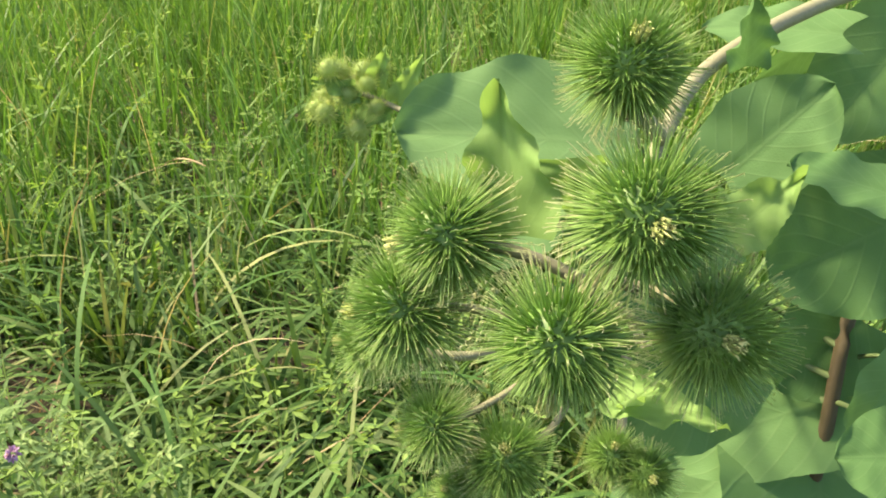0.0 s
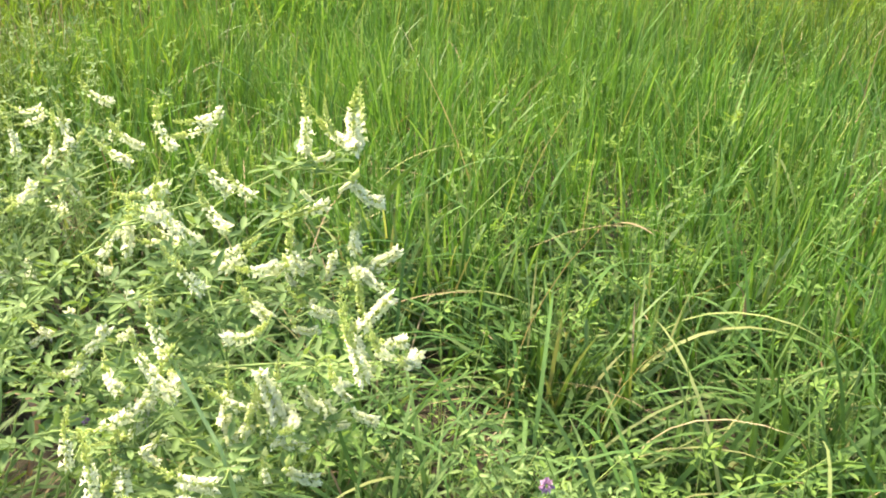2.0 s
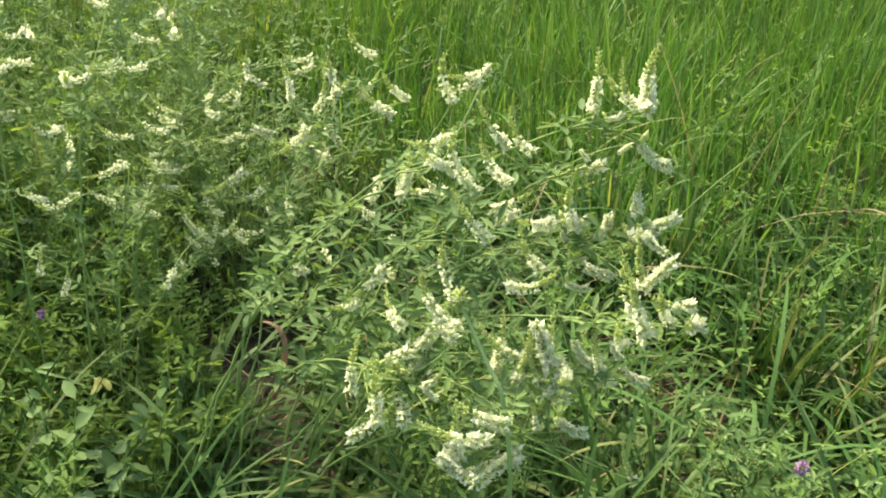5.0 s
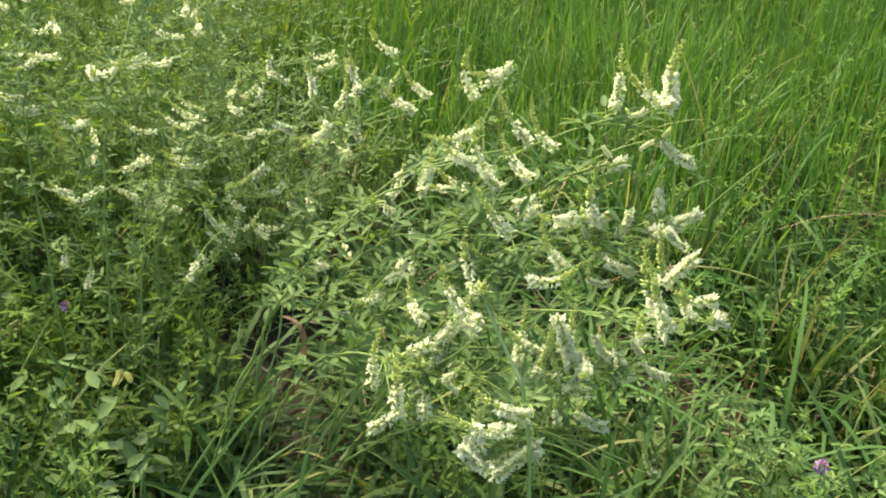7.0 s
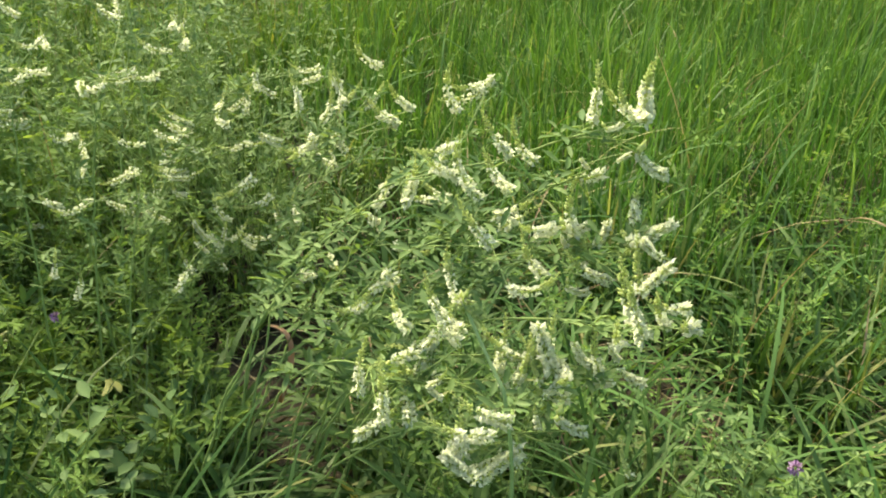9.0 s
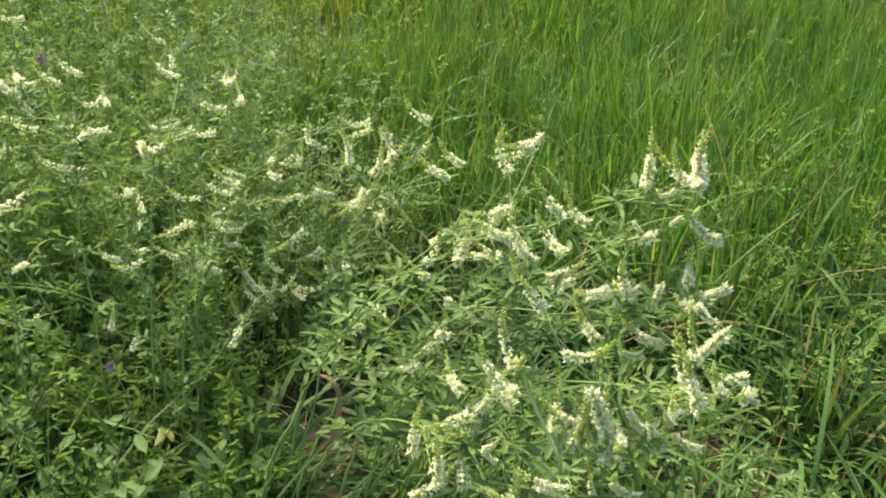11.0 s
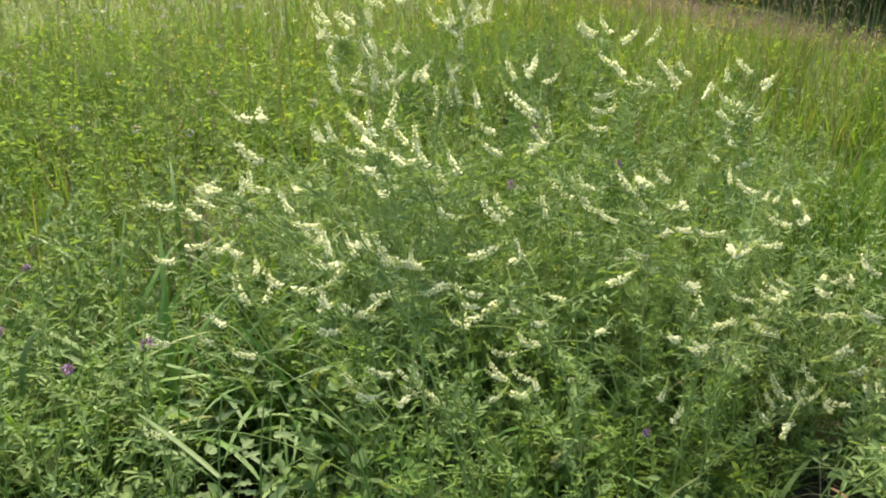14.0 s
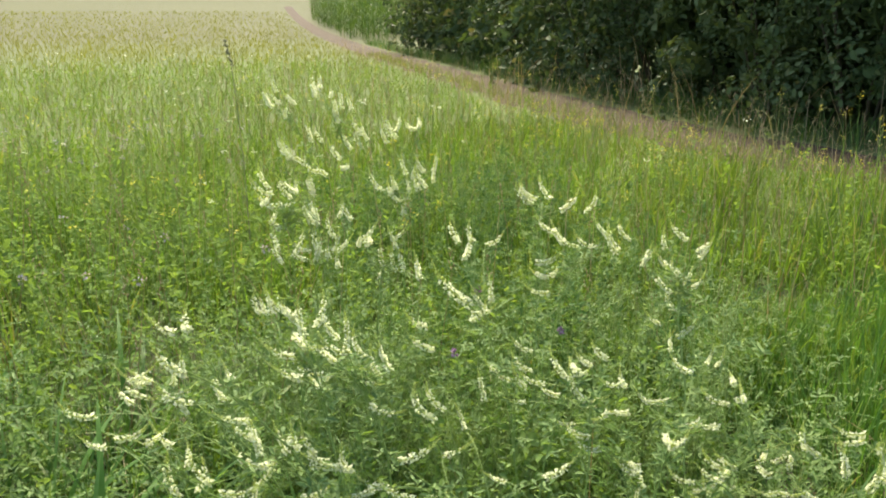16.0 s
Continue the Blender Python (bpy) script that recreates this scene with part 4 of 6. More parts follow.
sweet_clover((-2.28, 0.08), 3, [
    (-2.201, 0.007, 0.783, -171, 48, 70), (-2.275, 0.105, 0.814, -162, 55, 63), (-2.256, 0.055, 0.880, -140, 57, 46),
    (-2.271, 0.197, 0.813, -175, 64, 48), (-2.324, 0.008, 0.857, 151, 22, 59), (-2.394, 0.084, 0.954, -156, 55, 53),
    (-2.381, 0.094, 0.945, -36, 47, 55), (-2.309, 0.135, 0.921, -97, 53, 46), (-2.251, 0.106, 0.889, -43, 66, 46),
    (-2.247, 0.059, 0.894, -140, 41, 46), (-2.250, 0.016, 0.893, -105, 42, 46), (-2.243, 0.023, 0.818, -178, 10, 60),
    (-2.247, 0.103, 0.839, -175, 47, 46)])
sweet_clover((-2.02, 0.53), 3, [
    (-2.155, 0.404, 0.767, -154, 70, 46), (-2.060, 0.582, 0.865, -154, 64, 60), (-1.974, 0.551, 0.861, 112, 42, 59),
    (-2.085, 0.553, 0.853, -119, 51, 49), (-1.941, 0.541, 0.797, 179, 30, 79), (-1.988, 0.501, 0.750, 95, 18, 73),
    (-1.982, 0.530, 0.716, -174, 7, 53), (-2.035, 0.690, 0.752, -128, 35, 57), (-1.933, 0.675, 0.770, -135, 66, 46),
    (-1.997, 0.391, 0.657, -155, 54, 46), (-1.984, 0.344, 0.645, 43, 55, 46), (-1.959, 0.723, 0.781, -158, 52, 46),
    (-2.147, 0.437, 0.768, 174, 42, 53)])
sweet_clover((-2.53, 0.21), 3, [
    (-2.566, 0.098, 1.047, -161, 54, 62), (-2.519, 0.105, 1.079, -29, 71, 46), (-2.512, 0.145, 1.054, -45, 36, 46),
    (-2.572, 0.214, 1.062, 173, 50, 57), (-2.617, 0.240, 1.081, 152, 46, 53), (-2.458, 0.165, 0.969, -159, 75, 46),
    (-2.547, 0.266, 1.000, -38, 64, 49), (-2.486, 0.277, 1.036, -34, 70, 46), (-2.542, 0.325, 0.965, -82, 61, 46),
    (-2.479, 0.274, 0.940, -124, 66, 46)])
sweet_clover((-2.16, 0.14), 3, [
    (-2.149, 0.027, 0.782, 121, 65, 46), (-2.175, 0.093, 0.772, -169, 63, 63), (-2.095, -0.027, 0.682, -140, 67, 58),
    (-2.138, 0.264, 0.722, 171, 47, 57), (-1.977, 0.231, 0.750, 174, 48, 59), (-2.253, 0.262, 0.705, 178, 64, 46),
    (-2.224, 0.139, 0.791, -70, 80, 46), (-2.133, 0.246, 0.772, 177, 52, 46), (-2.134, 0.116, 0.746, 174, 49, 46),
    (-2.107, -0.055, 0.681, -166, 43, 46), (-2.243, 0.230, 0.766, 172, 29, 54), (-2.251, 0.211, 0.773, 48, 54, 46),
    (-2.247, 0.092, 0.761, -141, 28, 46)])
sweet_clover((-2.32, 0.34), 3, [
    (-2.200, 0.328, 0.880, -171, 69, 51), (-2.207, 0.283, 0.861, -161, 49, 52), (-2.235, 0.254, 0.884, -63, 60, 50),
    (-2.386, 0.340, 0.978, -102, 76, 58), (-2.402, 0.417, 0.997, 165, 37, 46), (-2.377, 0.212, 0.935, -80, 57, 55),
    (-2.378, 0.351, 0.976, -146, 62, 46), (-2.315, 0.348, 0.897, -62, 82, 46), (-2.363, 0.413, 0.893, -51, 59, 46),
    (-2.413, 0.459, 0.858, 19, 86, 46), (-2.251, 0.297, 0.879, -52, 62, 46)])

# ---- leafy herbs between the grass ----


def sprigs(name, xy, height, leaf, label, material, seed, per=11, tri=True):
    r = np.random.default_rng(seed)
    n = len(xy)
    az = r.uniform(0, 6.28, n)
    lean = r.uniform(0.05, 0.55, n)
    top = np.c_[xy[:, 0] + height * np.sin(lean) * np.cos(az), xy[:, 1] + height * np.sin(lean) * np.sin(az), height * np.cos(lean)]
    low = np.c_[xy, np.zeros(n)]
    mid = (low + top) / 2 + np.c_[0 * az, 0 * az, 0.12 * height]
    t = np.linspace(0, 1, 5)[None, :, None]
    line = (1 - t) ** 2 * low[:, None] + 2 * t * (1 - t) * mid[:, None] + t ** 2 * top[:, None]
    sv, sf = tubes(line, np.linspace(0.0014, 0.0007, 5), 3)
    u = r.uniform(0.25, 1.0, (n, per))[..., None]
    p = ((1 - u) ** 2 * low[:, None] + 2 * u * (1 - u) * mid[:, None] + u ** 2 * top[:, None]).reshape(-1, 3)
    a = r.uniform(0, 6.28, n * per)
    d = np.stack([np.cos(a), np.sin(a), 0.35 + 0 * a], -1)
    size = np.repeat(leaf, per) * r.uniform(0.6, 1.2, n * per)
    if tri:
        v, f, _, _ = trifoliate(p, unit(d), size, r)
    else:
        v, f = leaflets(p, d + r.normal(0, 0.3, d.shape), np.array([0, 0, 1.0]) + r.normal(0, 0.4, d.shape), size * 1.8, size * 0.9, 0.12)
    me = mesh_of(name, [(v, f, 0), (sv, sf, 1)])
    me.materials.append(material)
    me.materials.append(STEM)
    return tagged(new(name, me), label, "herbs", kind="stuff")


HOLES = [(-1.12, 0.47, 0.08), (-1.27, 0.57, 0.09), (-1.38, 0.63, 0.075), (-1.49, 0.37, 0.045), (-1.43, 0.74, 0.10), (-0.40, 1.22, 0.12), (-0.36, 1.42, 0.07), (-1.85, -0.36, 0.10)]


def bare(x, y):
    """Small gaps where the soil shows."""
    hit = np.zeros(len(x), bool)
    for hx, hy, hr in HOLES:
        hit |= np.hypot(x - hx, y - hy) < hr * (1 + 0.3 * np.sin(5 * np.arctan2(y - hy, x - hx)))
    return hit


def low_by_gap(xy, h):
    """Growth is lower round the gaps."""
    f = np.ones(len(xy))
    for hx, hy, hr in HOLES:
        f = np.minimum(f, np.clip((np.hypot(xy[:, 0] - hx, xy[:, 1] - hy) - hr) / 0.17, 0.35, 1.0))
    return h * f


# low spots round the seed spike and the yellowed leaves
LOW = [(-1.53, 0.20, 0.13), (-1.47, 0.15, 0.13), (-1.37, 0.33, 0.10)]


def low_in_spots(xy, h):
    for x, y, wide in LOW:
        h = h * np.clip(np.hypot(xy[:, 0] - x, xy[:, 1] - y) / wide, 0.45, 1.0)
    return h


def scatter(n, x0, x1, y0, y1, keep=None):
    xy = np.c_[rng.uniform(x0, x1, n), rng.uniform(y0, y1, n)]
    xy = xy[~on_track(xy[:, 0], xy[:, 1]) & ~bare(xy[:, 0], xy[:, 1])]
    return xy if keep is None else xy[keep(xy[:, 0], xy[:, 1])]


xy = scatter(2000, -2.3, -0.45, -1.0, 1.0, lambda x, y: (y < 0.75 + 0.2 * patchy(x, y, 2)) & (x + 0.45 * y < -0.62) & ((x < -1.25) | (patchy(x, y, 5.0, 3.0) > 0.35)))
sprigs("clover_undergrowth", xy, low_in_spots(xy, low_by_gap(xy, np.where(xy[:, 0] > -1.25, 0.62, 1.0) * rng.uniform(0.10, 0.36, len(xy)))), rng.uniform(0.011, 0.021, len(xy)), "low green clover leaves under the flowering stems", HERB, 21, 13)
xy = np.r_[scatter(270, -2.15, -1.35, -0.15, 0.95), scatter(210, -2.75, -2.05, -0.15, 0.70), scatter(60, -3.2, -2.7, 0.0, 0.6)]
sprigs("clover_shoots", xy, low_in_spots(xy, low_by_gap(xy, rng.uniform(0.20, 0.48, len(xy)))), rng.uniform(0.011, 0.021, len(xy)), "leafy shoots of sweet clover between the flower stems", HERB, 25, 15)
xy = np.r_[scatter(50, -2.15, -1.80, 0.40, 0.72), scatter(120, -2.15, -1.55, 0.72, 1.05), scatter(220, -2.65, -1.95, -0.15, 0.45), scatter(60, -2.75, -2.3, 0.1, 0.5), scatter(230, -3.1, -2.1, 0.75, 1.75)]
sprigs("clover_bushes", xy, rng.uniform(0.34, 0.64, len(xy)), rng.uniform(0.011, 0.021, len(xy)), "dense bluish-green leafy stems of sweet clover", CLOVER_LEAF, 29, 15)
xy = np.r_[scatter(520, -5.2, -3.3, 0.9, 2.2, lambda x, y: patchy(x, y, 2.2, 6.0) > -0.1), scatter(120, -3.5, -2.3, 0.55, 1.3)]
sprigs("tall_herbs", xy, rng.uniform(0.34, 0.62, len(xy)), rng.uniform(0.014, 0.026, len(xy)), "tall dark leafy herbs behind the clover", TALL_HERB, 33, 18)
xy = scatter(150, -0.95, -0.30, 0.42, 0.85, lambda x, y: patchy(x, y, 3.0, 2.0) > -0.25)
sprigs("vetch_tangle", xy, rng.uniform(0.12, 0.28, len(xy)), rng.uniform(0.012, 0.021, len(xy)), "low vetch with bluish leaflets", CLOVER_LEAF, 26, 13)
xy = scatter(300, -2.1, -1.2, -0.9, 0.45)
sprigs("broadleaf_herbs", xy, low_by_gap(xy, rng.uniform(0.15, 0.38, len(xy))), rng.uniform(0.012, 0.024, len(xy)), "low herbs with oval grey-green leaves", CLOVER_LEAF, 22, 9, False)
in_field = lambda x, y: (patchy(x, y, 0.8, 1.0) > -0.55) & (y < track_y(x) - 0.4) & ((x < -2.4) | (y < 1.2))
xy = np.c_[-1.9 - 5 * rng.uniform(0, 1, 6200) ** 1.4, rng.uniform(-4.0, 3.2, 6200)]
xy = xy[in_field(xy[:, 0], xy[:, 1]) & ((xy[:, 1] < 0.9 + 0.3 * patchy(xy[:, 0], xy[:, 1], 1.1)) | (rng.uniform(0, 1, len(xy)) < 0.15))]
sprigs("meadow_herbs", xy, rng.uniform(0.26, 0.54, len(xy)), rng.uniform(0.010, 0.019, len(xy)), "leafy yellow-green meadow herbs", FIELD_HERB, 23, 13, False)
xy = np.r_[scatter(330, -2.75, -1.62, -1.7, -0.42), scatter(90, -3.6, -2.6, -1.6, 0.2)]
sprigs("lucerne", xy, rng.uniform(0.32, 0.58, len(xy)), rng.uniform(0.013, 0.023, len(xy)), "tall bluish-green lucerne with small leaves in threes", CLOVER_LEAF, 28, 16)
xy = np.c_[-4.0 - 18 * rng.uniform(0, 1, 9500) ** 1.6, rng.uniform(-6.5, 8.0, 9500)]
xy = xy[in_field(xy[:, 0], xy[:, 1]) & ((xy[:, 1] < 1.5) | (xy[:, 0] < -10) | (rng.uniform(0, 1, len(xy)) < 0.35))]
sprigs("field_herbs", xy, rng.uniform(0.24, 0.46, len(xy)), rng.uniform(0.014, 0.027, len(xy)), "leafy herbs far out in the meadow", FIELD_HERB, 27, 8, False)
xy = np.r_[scatter(460, -1.2, 0.7, 0.45, 2.4), scatter(420, -2.6, 1.0, 1.3, 4.6)]
sprigs("low_herbs", xy, np.where(xy[:, 1] > 1.6, 1.35, 1.0) * rng.uniform(0.10, 0.30, len(xy)), rng.uniform(0.012, 0.024, len(xy)), "scattered small herbs in the flattened grass", HERB, 24, 8)

r_pale = np.random.default_rng(31)
xy = np.r_[np.c_[r_pale.normal(-1.52, 0.05, 34), r_pale.normal(0.325, 0.05, 34)], np.c_[r_pale.uniform(-1.82, -1.28, 130), r_pale.uniform(0.05, 0.56, 130)]]
xy = xy[~bare(xy[:, 0], xy[:, 1])]
sprigs("pale_herbs", xy, low_in_spots(xy, r_pale.uniform(0.14, 0.26, len(xy))), r_pale.uniform(0.015, 0.028, len(xy)), "pale yellow-green herbs beside the bare soil", FIELD_HERB, 32, 12)

# ---- grass ----


def tufted(n, x0, x1, y0, y1, per, spread, keep=None):
    """Places in tufts, and the way each blade leans out of its tuft."""
    m = n // per
    cx, cy = rng.uniform(x0, x1, m), rng.uniform(y0, y1, m)
    a = rng.uniform(0, 6.28, (m, per))
    q = spread * np.sqrt(rng.uniform(0, 1, (m, per)))
    x, y = (cx[:, None] + q * np.cos(a)).ravel(), (cy[:, None] + q * np.sin(a)).ravel()
    az = (a + rng.normal(0, 0.9, a.shape)).ravel()
    size = np.repeat(rng.uniform(0.7, 1.15, m), per)
    ok = ~on_track(x, y) & ~bare(x, y)
    if keep is not None:
        ok &= keep(x, y)
    return np.c_[x, y][ok], az[ok], size[ok]


def low_by_track(xy, h):
    """Grass stays short where the track is near."""
    gap = track_y(xy[:, 0]) - xy[:, 1]
    return h * np.clip(0.50 + 0.40 * gap, 0.48, 1.0)


def near_grass():
    # flattened tangle in front of the burdock
    xy, az, size = tufted(12500, -1.4, 1.2, 0.30, 1.75, 14, 0.05, lambda x, y: patchy(x, y, 2.4) > -0.40)
    n = len(xy)
    a = blades(xy, rng.uniform(0.16, 0.36, n) * size, rng.uniform(0.006, 0.018, n), rng.uniform(0.25, 1.25, n), rng.uniform(0.7, 2.1, n), az, 6)
    # upright lush grass behind
    xy, az, size = tufted(31000, -2.8, 1.6, 0.75, 3.8, 16, 0.06, lambda x, y: y > 0.95 - 0.25 * x - 0.35 * (x < -1.3))
    n = len(xy)
    close = xy[:, 1] < 1.35
    tall = (0.92 + 0.30 * patchy(xy[:, 0], xy[:, 1], 1.5, 2.0)) * np.clip(0.62 + 0.30 * (xy[:, 1] - 0.8), 0.62, 1.0)
    b1, b2 = [blades(xy[s], rng.uniform(0.20, 0.44, s.sum()) * size[s] * tall[s], rng.uniform(0.0035, 0.0095, s.sum()) * wide, np.abs(rng.normal(0.0, 0.16 * wide, s.sum())),
                     np.where(rng.uniform(0, 1, s.sum()) < bowed, rng.uniform(0.8, 2.0, s.sum()), np.abs(rng.normal(0.1, 0.35, s.sum()))), az[s], 6) for s, wide, bowed in ((close, 1.35, 0.45), (~close, 1.0, 0.25))]
    # among the clover
    xy, az, size = tufted(8000, -2.9, -0.4, -1.6, 0.95, 12, 0.06, lambda x, y: x + 0.3 * y < -0.45)
    n = len(xy)
    c = blades(xy, low_by_gap(xy, rng.uniform(0.16, 0.46, n) * size), rng.uniform(0.004, 0.011, n), rng.uniform(0.0, 0.8, n), rng.uniform(0.2, 1.7, n), az, 5)
    # the same meadow goes on, thinner
    xy, az, size = tufted(48000, -3.5, 7.0, -7.0, 4.5, 12, 0.12, lambda x, y: ((x > 1.0) | (y < -0.2)) & ((x > -0.5) | (y < -1.2)) & (np.hypot(x - 0.3, y + 0.2) > 0.25))
    n = len(xy)
    e = blades(xy, rng.uniform(0.16, 0.42, n) * size, rng.uniform(0.012, 0.022, n), rng.uniform(0.0, 0.9, n), rng.uniform(0.3, 1.5, n), az, 2)
    # short grass round the place where the walk begins
    xy, az, size = tufted(9000, -0.7, 1.1, -1.3, 0.42, 12, 0.07)
    n = len(xy)
    f = blades(xy, rng.uniform(0.08, 0.22, n) * size, rng.uniform(0.004, 0.010, n), rng.uniform(0.0, 0.9, n), rng.uniform(0.3, 1.6, n), az, 4)
    # broad blades that bow over with pale backs
    xy = np.r_[scatter(470, -2.4, 0.8, 0.66, 2.0), scatter(110, -2.8, -1.75, -0.9, 0.3)]
    n = len(xy)
    g = blades(xy, rng.uniform(0.30, 0.50, n), rng.uniform(0.006, 0.012, n), rng.uniform(0.0, 0.35, n), rng.uniform(1.4, 2.8, n), rng.uniform(0, 6.28, n), 9, twist=rng.normal(0, 0.15, n))
    # lush broad blades beside the clover
    xy, az, size = [np.concatenate(c) for c in zip(tufted(460, -3.3, -1.75, -1.7, 0.5, 9, 0.05), tufted(330, -2.65, -1.95, -0.55, 0.05, 9, 0.05))]
    n = len(xy)
    h = blades(xy, rng.uniform(0.32, 0.56, n) * size, rng.uniform(0.010, 0.022, n), rng.uniform(0.0, 0.4, n), rng.uniform(0.8, 2.3, n), az, 8, twist=rng.normal(0, 0.2, n))
    add_blades("meadow_grass", [(a, 1), (b1, 1), (b2, 0), (c, 1), (e, 0), (f, 1), (g, 2), (h, 0)], [GRASS, LOW_GRASS, BROAD_BLADE], "dense green grass, partly flattened", "grass")
    xy = scatter(2000, -2.4, 1.0, 0.62, 2.8)
    n = len(xy)
    d = blades(xy, rng.uniform(0.08, 0.28, n), rng.uniform(0.003, 0.007, n), rng.uniform(0.5, 1.4, n), rng.uniform(0.1, 1.4, n), rng.uniform(0, 6.28, n), 4)
    xy = np.r_[scatter(330, -3.0, 1.2, 1.0, 5.5), scatter(90, -3.4, -1.6, -1.6, 0.9)]
    n = len(xy)
    k = blades(xy, rng.uniform(0.26, 0.58, n), rng.uniform(0.0022, 0.005, n), np.abs(rng.normal(0.1, 0.3, n)), rng.uniform(0.1, 1.9, n), rng.uniform(0, 6.28, n), 7)
    add_blades("dry_grass", [(d, 0), (k, 0)], [STRAW], "dead straw-coloured blades in the grass", "grass")


def far_grass():
    xy, az, size = tufted(40000, -9.5, 3.5, -5.0, 7.6, 12, 0.09, lambda x, y: ((x < -2.3) | (y > 3.4)) & (y < track_y(x) + 0.1) & ~((x > -1.5) & (y < 2)) & ((y > 0.9) | (patchy(x, y, 1.4, 5.0) > -0.05)))
    n = len(xy)
    size = size * (0.92 + 0.30 * patchy(xy[:, 0], xy[:, 1], 1.3, 4.0))
    a = blades(xy, low_by_track(xy, rng.uniform(0.18, 0.42, n) * size), rng.uniform(0.005, 0.012, n), rng.uniform(0.0, 0.4, n), np.abs(rng.normal(0.2, 0.7, n)), az, 4)
    xy, az, size = tufted(14000, -5.0, -2.2, -2.4, 2.4, 12, 0.08, lambda x, y: (y > 0.7) | (patchy(x, y, 1.7, 2.0) > 0.25))
    n = len(xy)
    e = blades(xy, rng.uniform(0.18, 0.38, n) * size, rng.uniform(0.005, 0.012, n), rng.uniform(0.0, 0.6, n), np.abs(rng.normal(0.4, 0.8, n)), az, 4)
    xy, az, size = tufted(26000, -4.0, 3.0, 3.3, 6.9, 12, 0.08, lambda x, y: y < track_y(x) + 0.1)
    n = len(xy)
    pick = rng.uniform(0, 1, n) < 0.45 + 0.3 * patchy(xy[:, 0], xy[:, 1], 1.2, 8.0)
    f1, f2 = [blades(xy[s], low_by_track(xy[s], rng.uniform(0.18, 0.40, s.sum()) * size[s]), rng.uniform(0.004, 0.010, s.sum()), np.abs(rng.normal(0, 0.25, s.sum())), np.abs(rng.normal(0.3, 0.6, s.sum())), az[s], 4)
              for s in (pick, ~pick)]
    n = 88000
    rr = 4.5 + 125 * rng.uniform(0, 1, n) ** 2.2
    az = radians(180) + rng.uniform(-0.95, 0.75, n)
    xy = np.c_[rr * np.cos(az), rr * np.sin(az)]
    ok = xy[:, 1] < track_y(xy[:, 0]) + 0.1
    xy, rr = xy[ok], rr[ok]
    n = len(xy)
    b = blades(xy, low_by_track(xy, rng.uniform(0.12, 0.34, n)), 0.005 + 0.0009 * rr, rng.uniform(0.0, 0.7, n), np.abs(rng.normal(0.3, 0.8, n)), rng.uniform(0, 6.28, n), 2, hill(rr))
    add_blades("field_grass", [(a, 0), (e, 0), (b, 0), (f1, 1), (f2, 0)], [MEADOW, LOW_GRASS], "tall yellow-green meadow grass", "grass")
    # verge beyond the track and dry stalks along it
    m = 7500
    x = 6 - 50 * rng.uniform(0, 1, m) ** 1.5
    y = track_y(x) + TRACK_WIDE + np.abs(rng.normal(0, 0.42, m))
    c = blades(np.c_[x, y], rng.uniform(0.10, 0.45, m), rng.uniform(0.007, 0.018, m), rng.uniform(0, 0.6, m), rng.uniform(0, 1.0, m), rng.uniform(0, 6.28, m), 3)
    add_blades("verge_grass", [(c, 0)], [LOW_GRASS], "short grass verge below the hedge", "grass")
    m = 1700
    x = 5 - 45 * rng.uniform(0, 1, m) ** 1.4
    y = track_y(x) - np.abs(rng.normal(0, 0.5, m)) + 0.12
    w = rng.uniform(0, 1, m) < 0.25
    y = np.where(w, y + TRACK_WIDE + 0.3, y)
    d = blades(np.c_[x, y], rng.uniform(0.20, 0.75, m), rng.uniform(0.002, 0.006, m), rng.uniform(0, 0.6, m), np.abs(rng.normal(0.3, 0.6, m)), rng.uniform(0, 6.28, m), 5)
    m = 150
    x = np.r_[-3.5 - 9 * rng.uniform(0, 1, m - 50), rng.normal(-11.5, 1.3, 50)]
    y = track_y(x) + np.where(rng.uniform(0, 1, m) < 0.7, TRACK_WIDE + rng.uniform(-0.1, 0.5, m), rng.uniform(-0.3, 0.3, m))
    t = blades(np.c_[x, y], rng.uniform(0.45, 1.05, m), rng.uniform(0.006, 0.012, m), np.abs(rng.normal(0.1, 0.25, m)), np.abs(rng.normal(0.2, 0.5, m)), rng.uniform(0, 6.28, m), 7)
    add_blades("dry_stalks", [(d, 0), (t, 0)], [STRAW], "dry brown grass stalks beside the track", "grass")


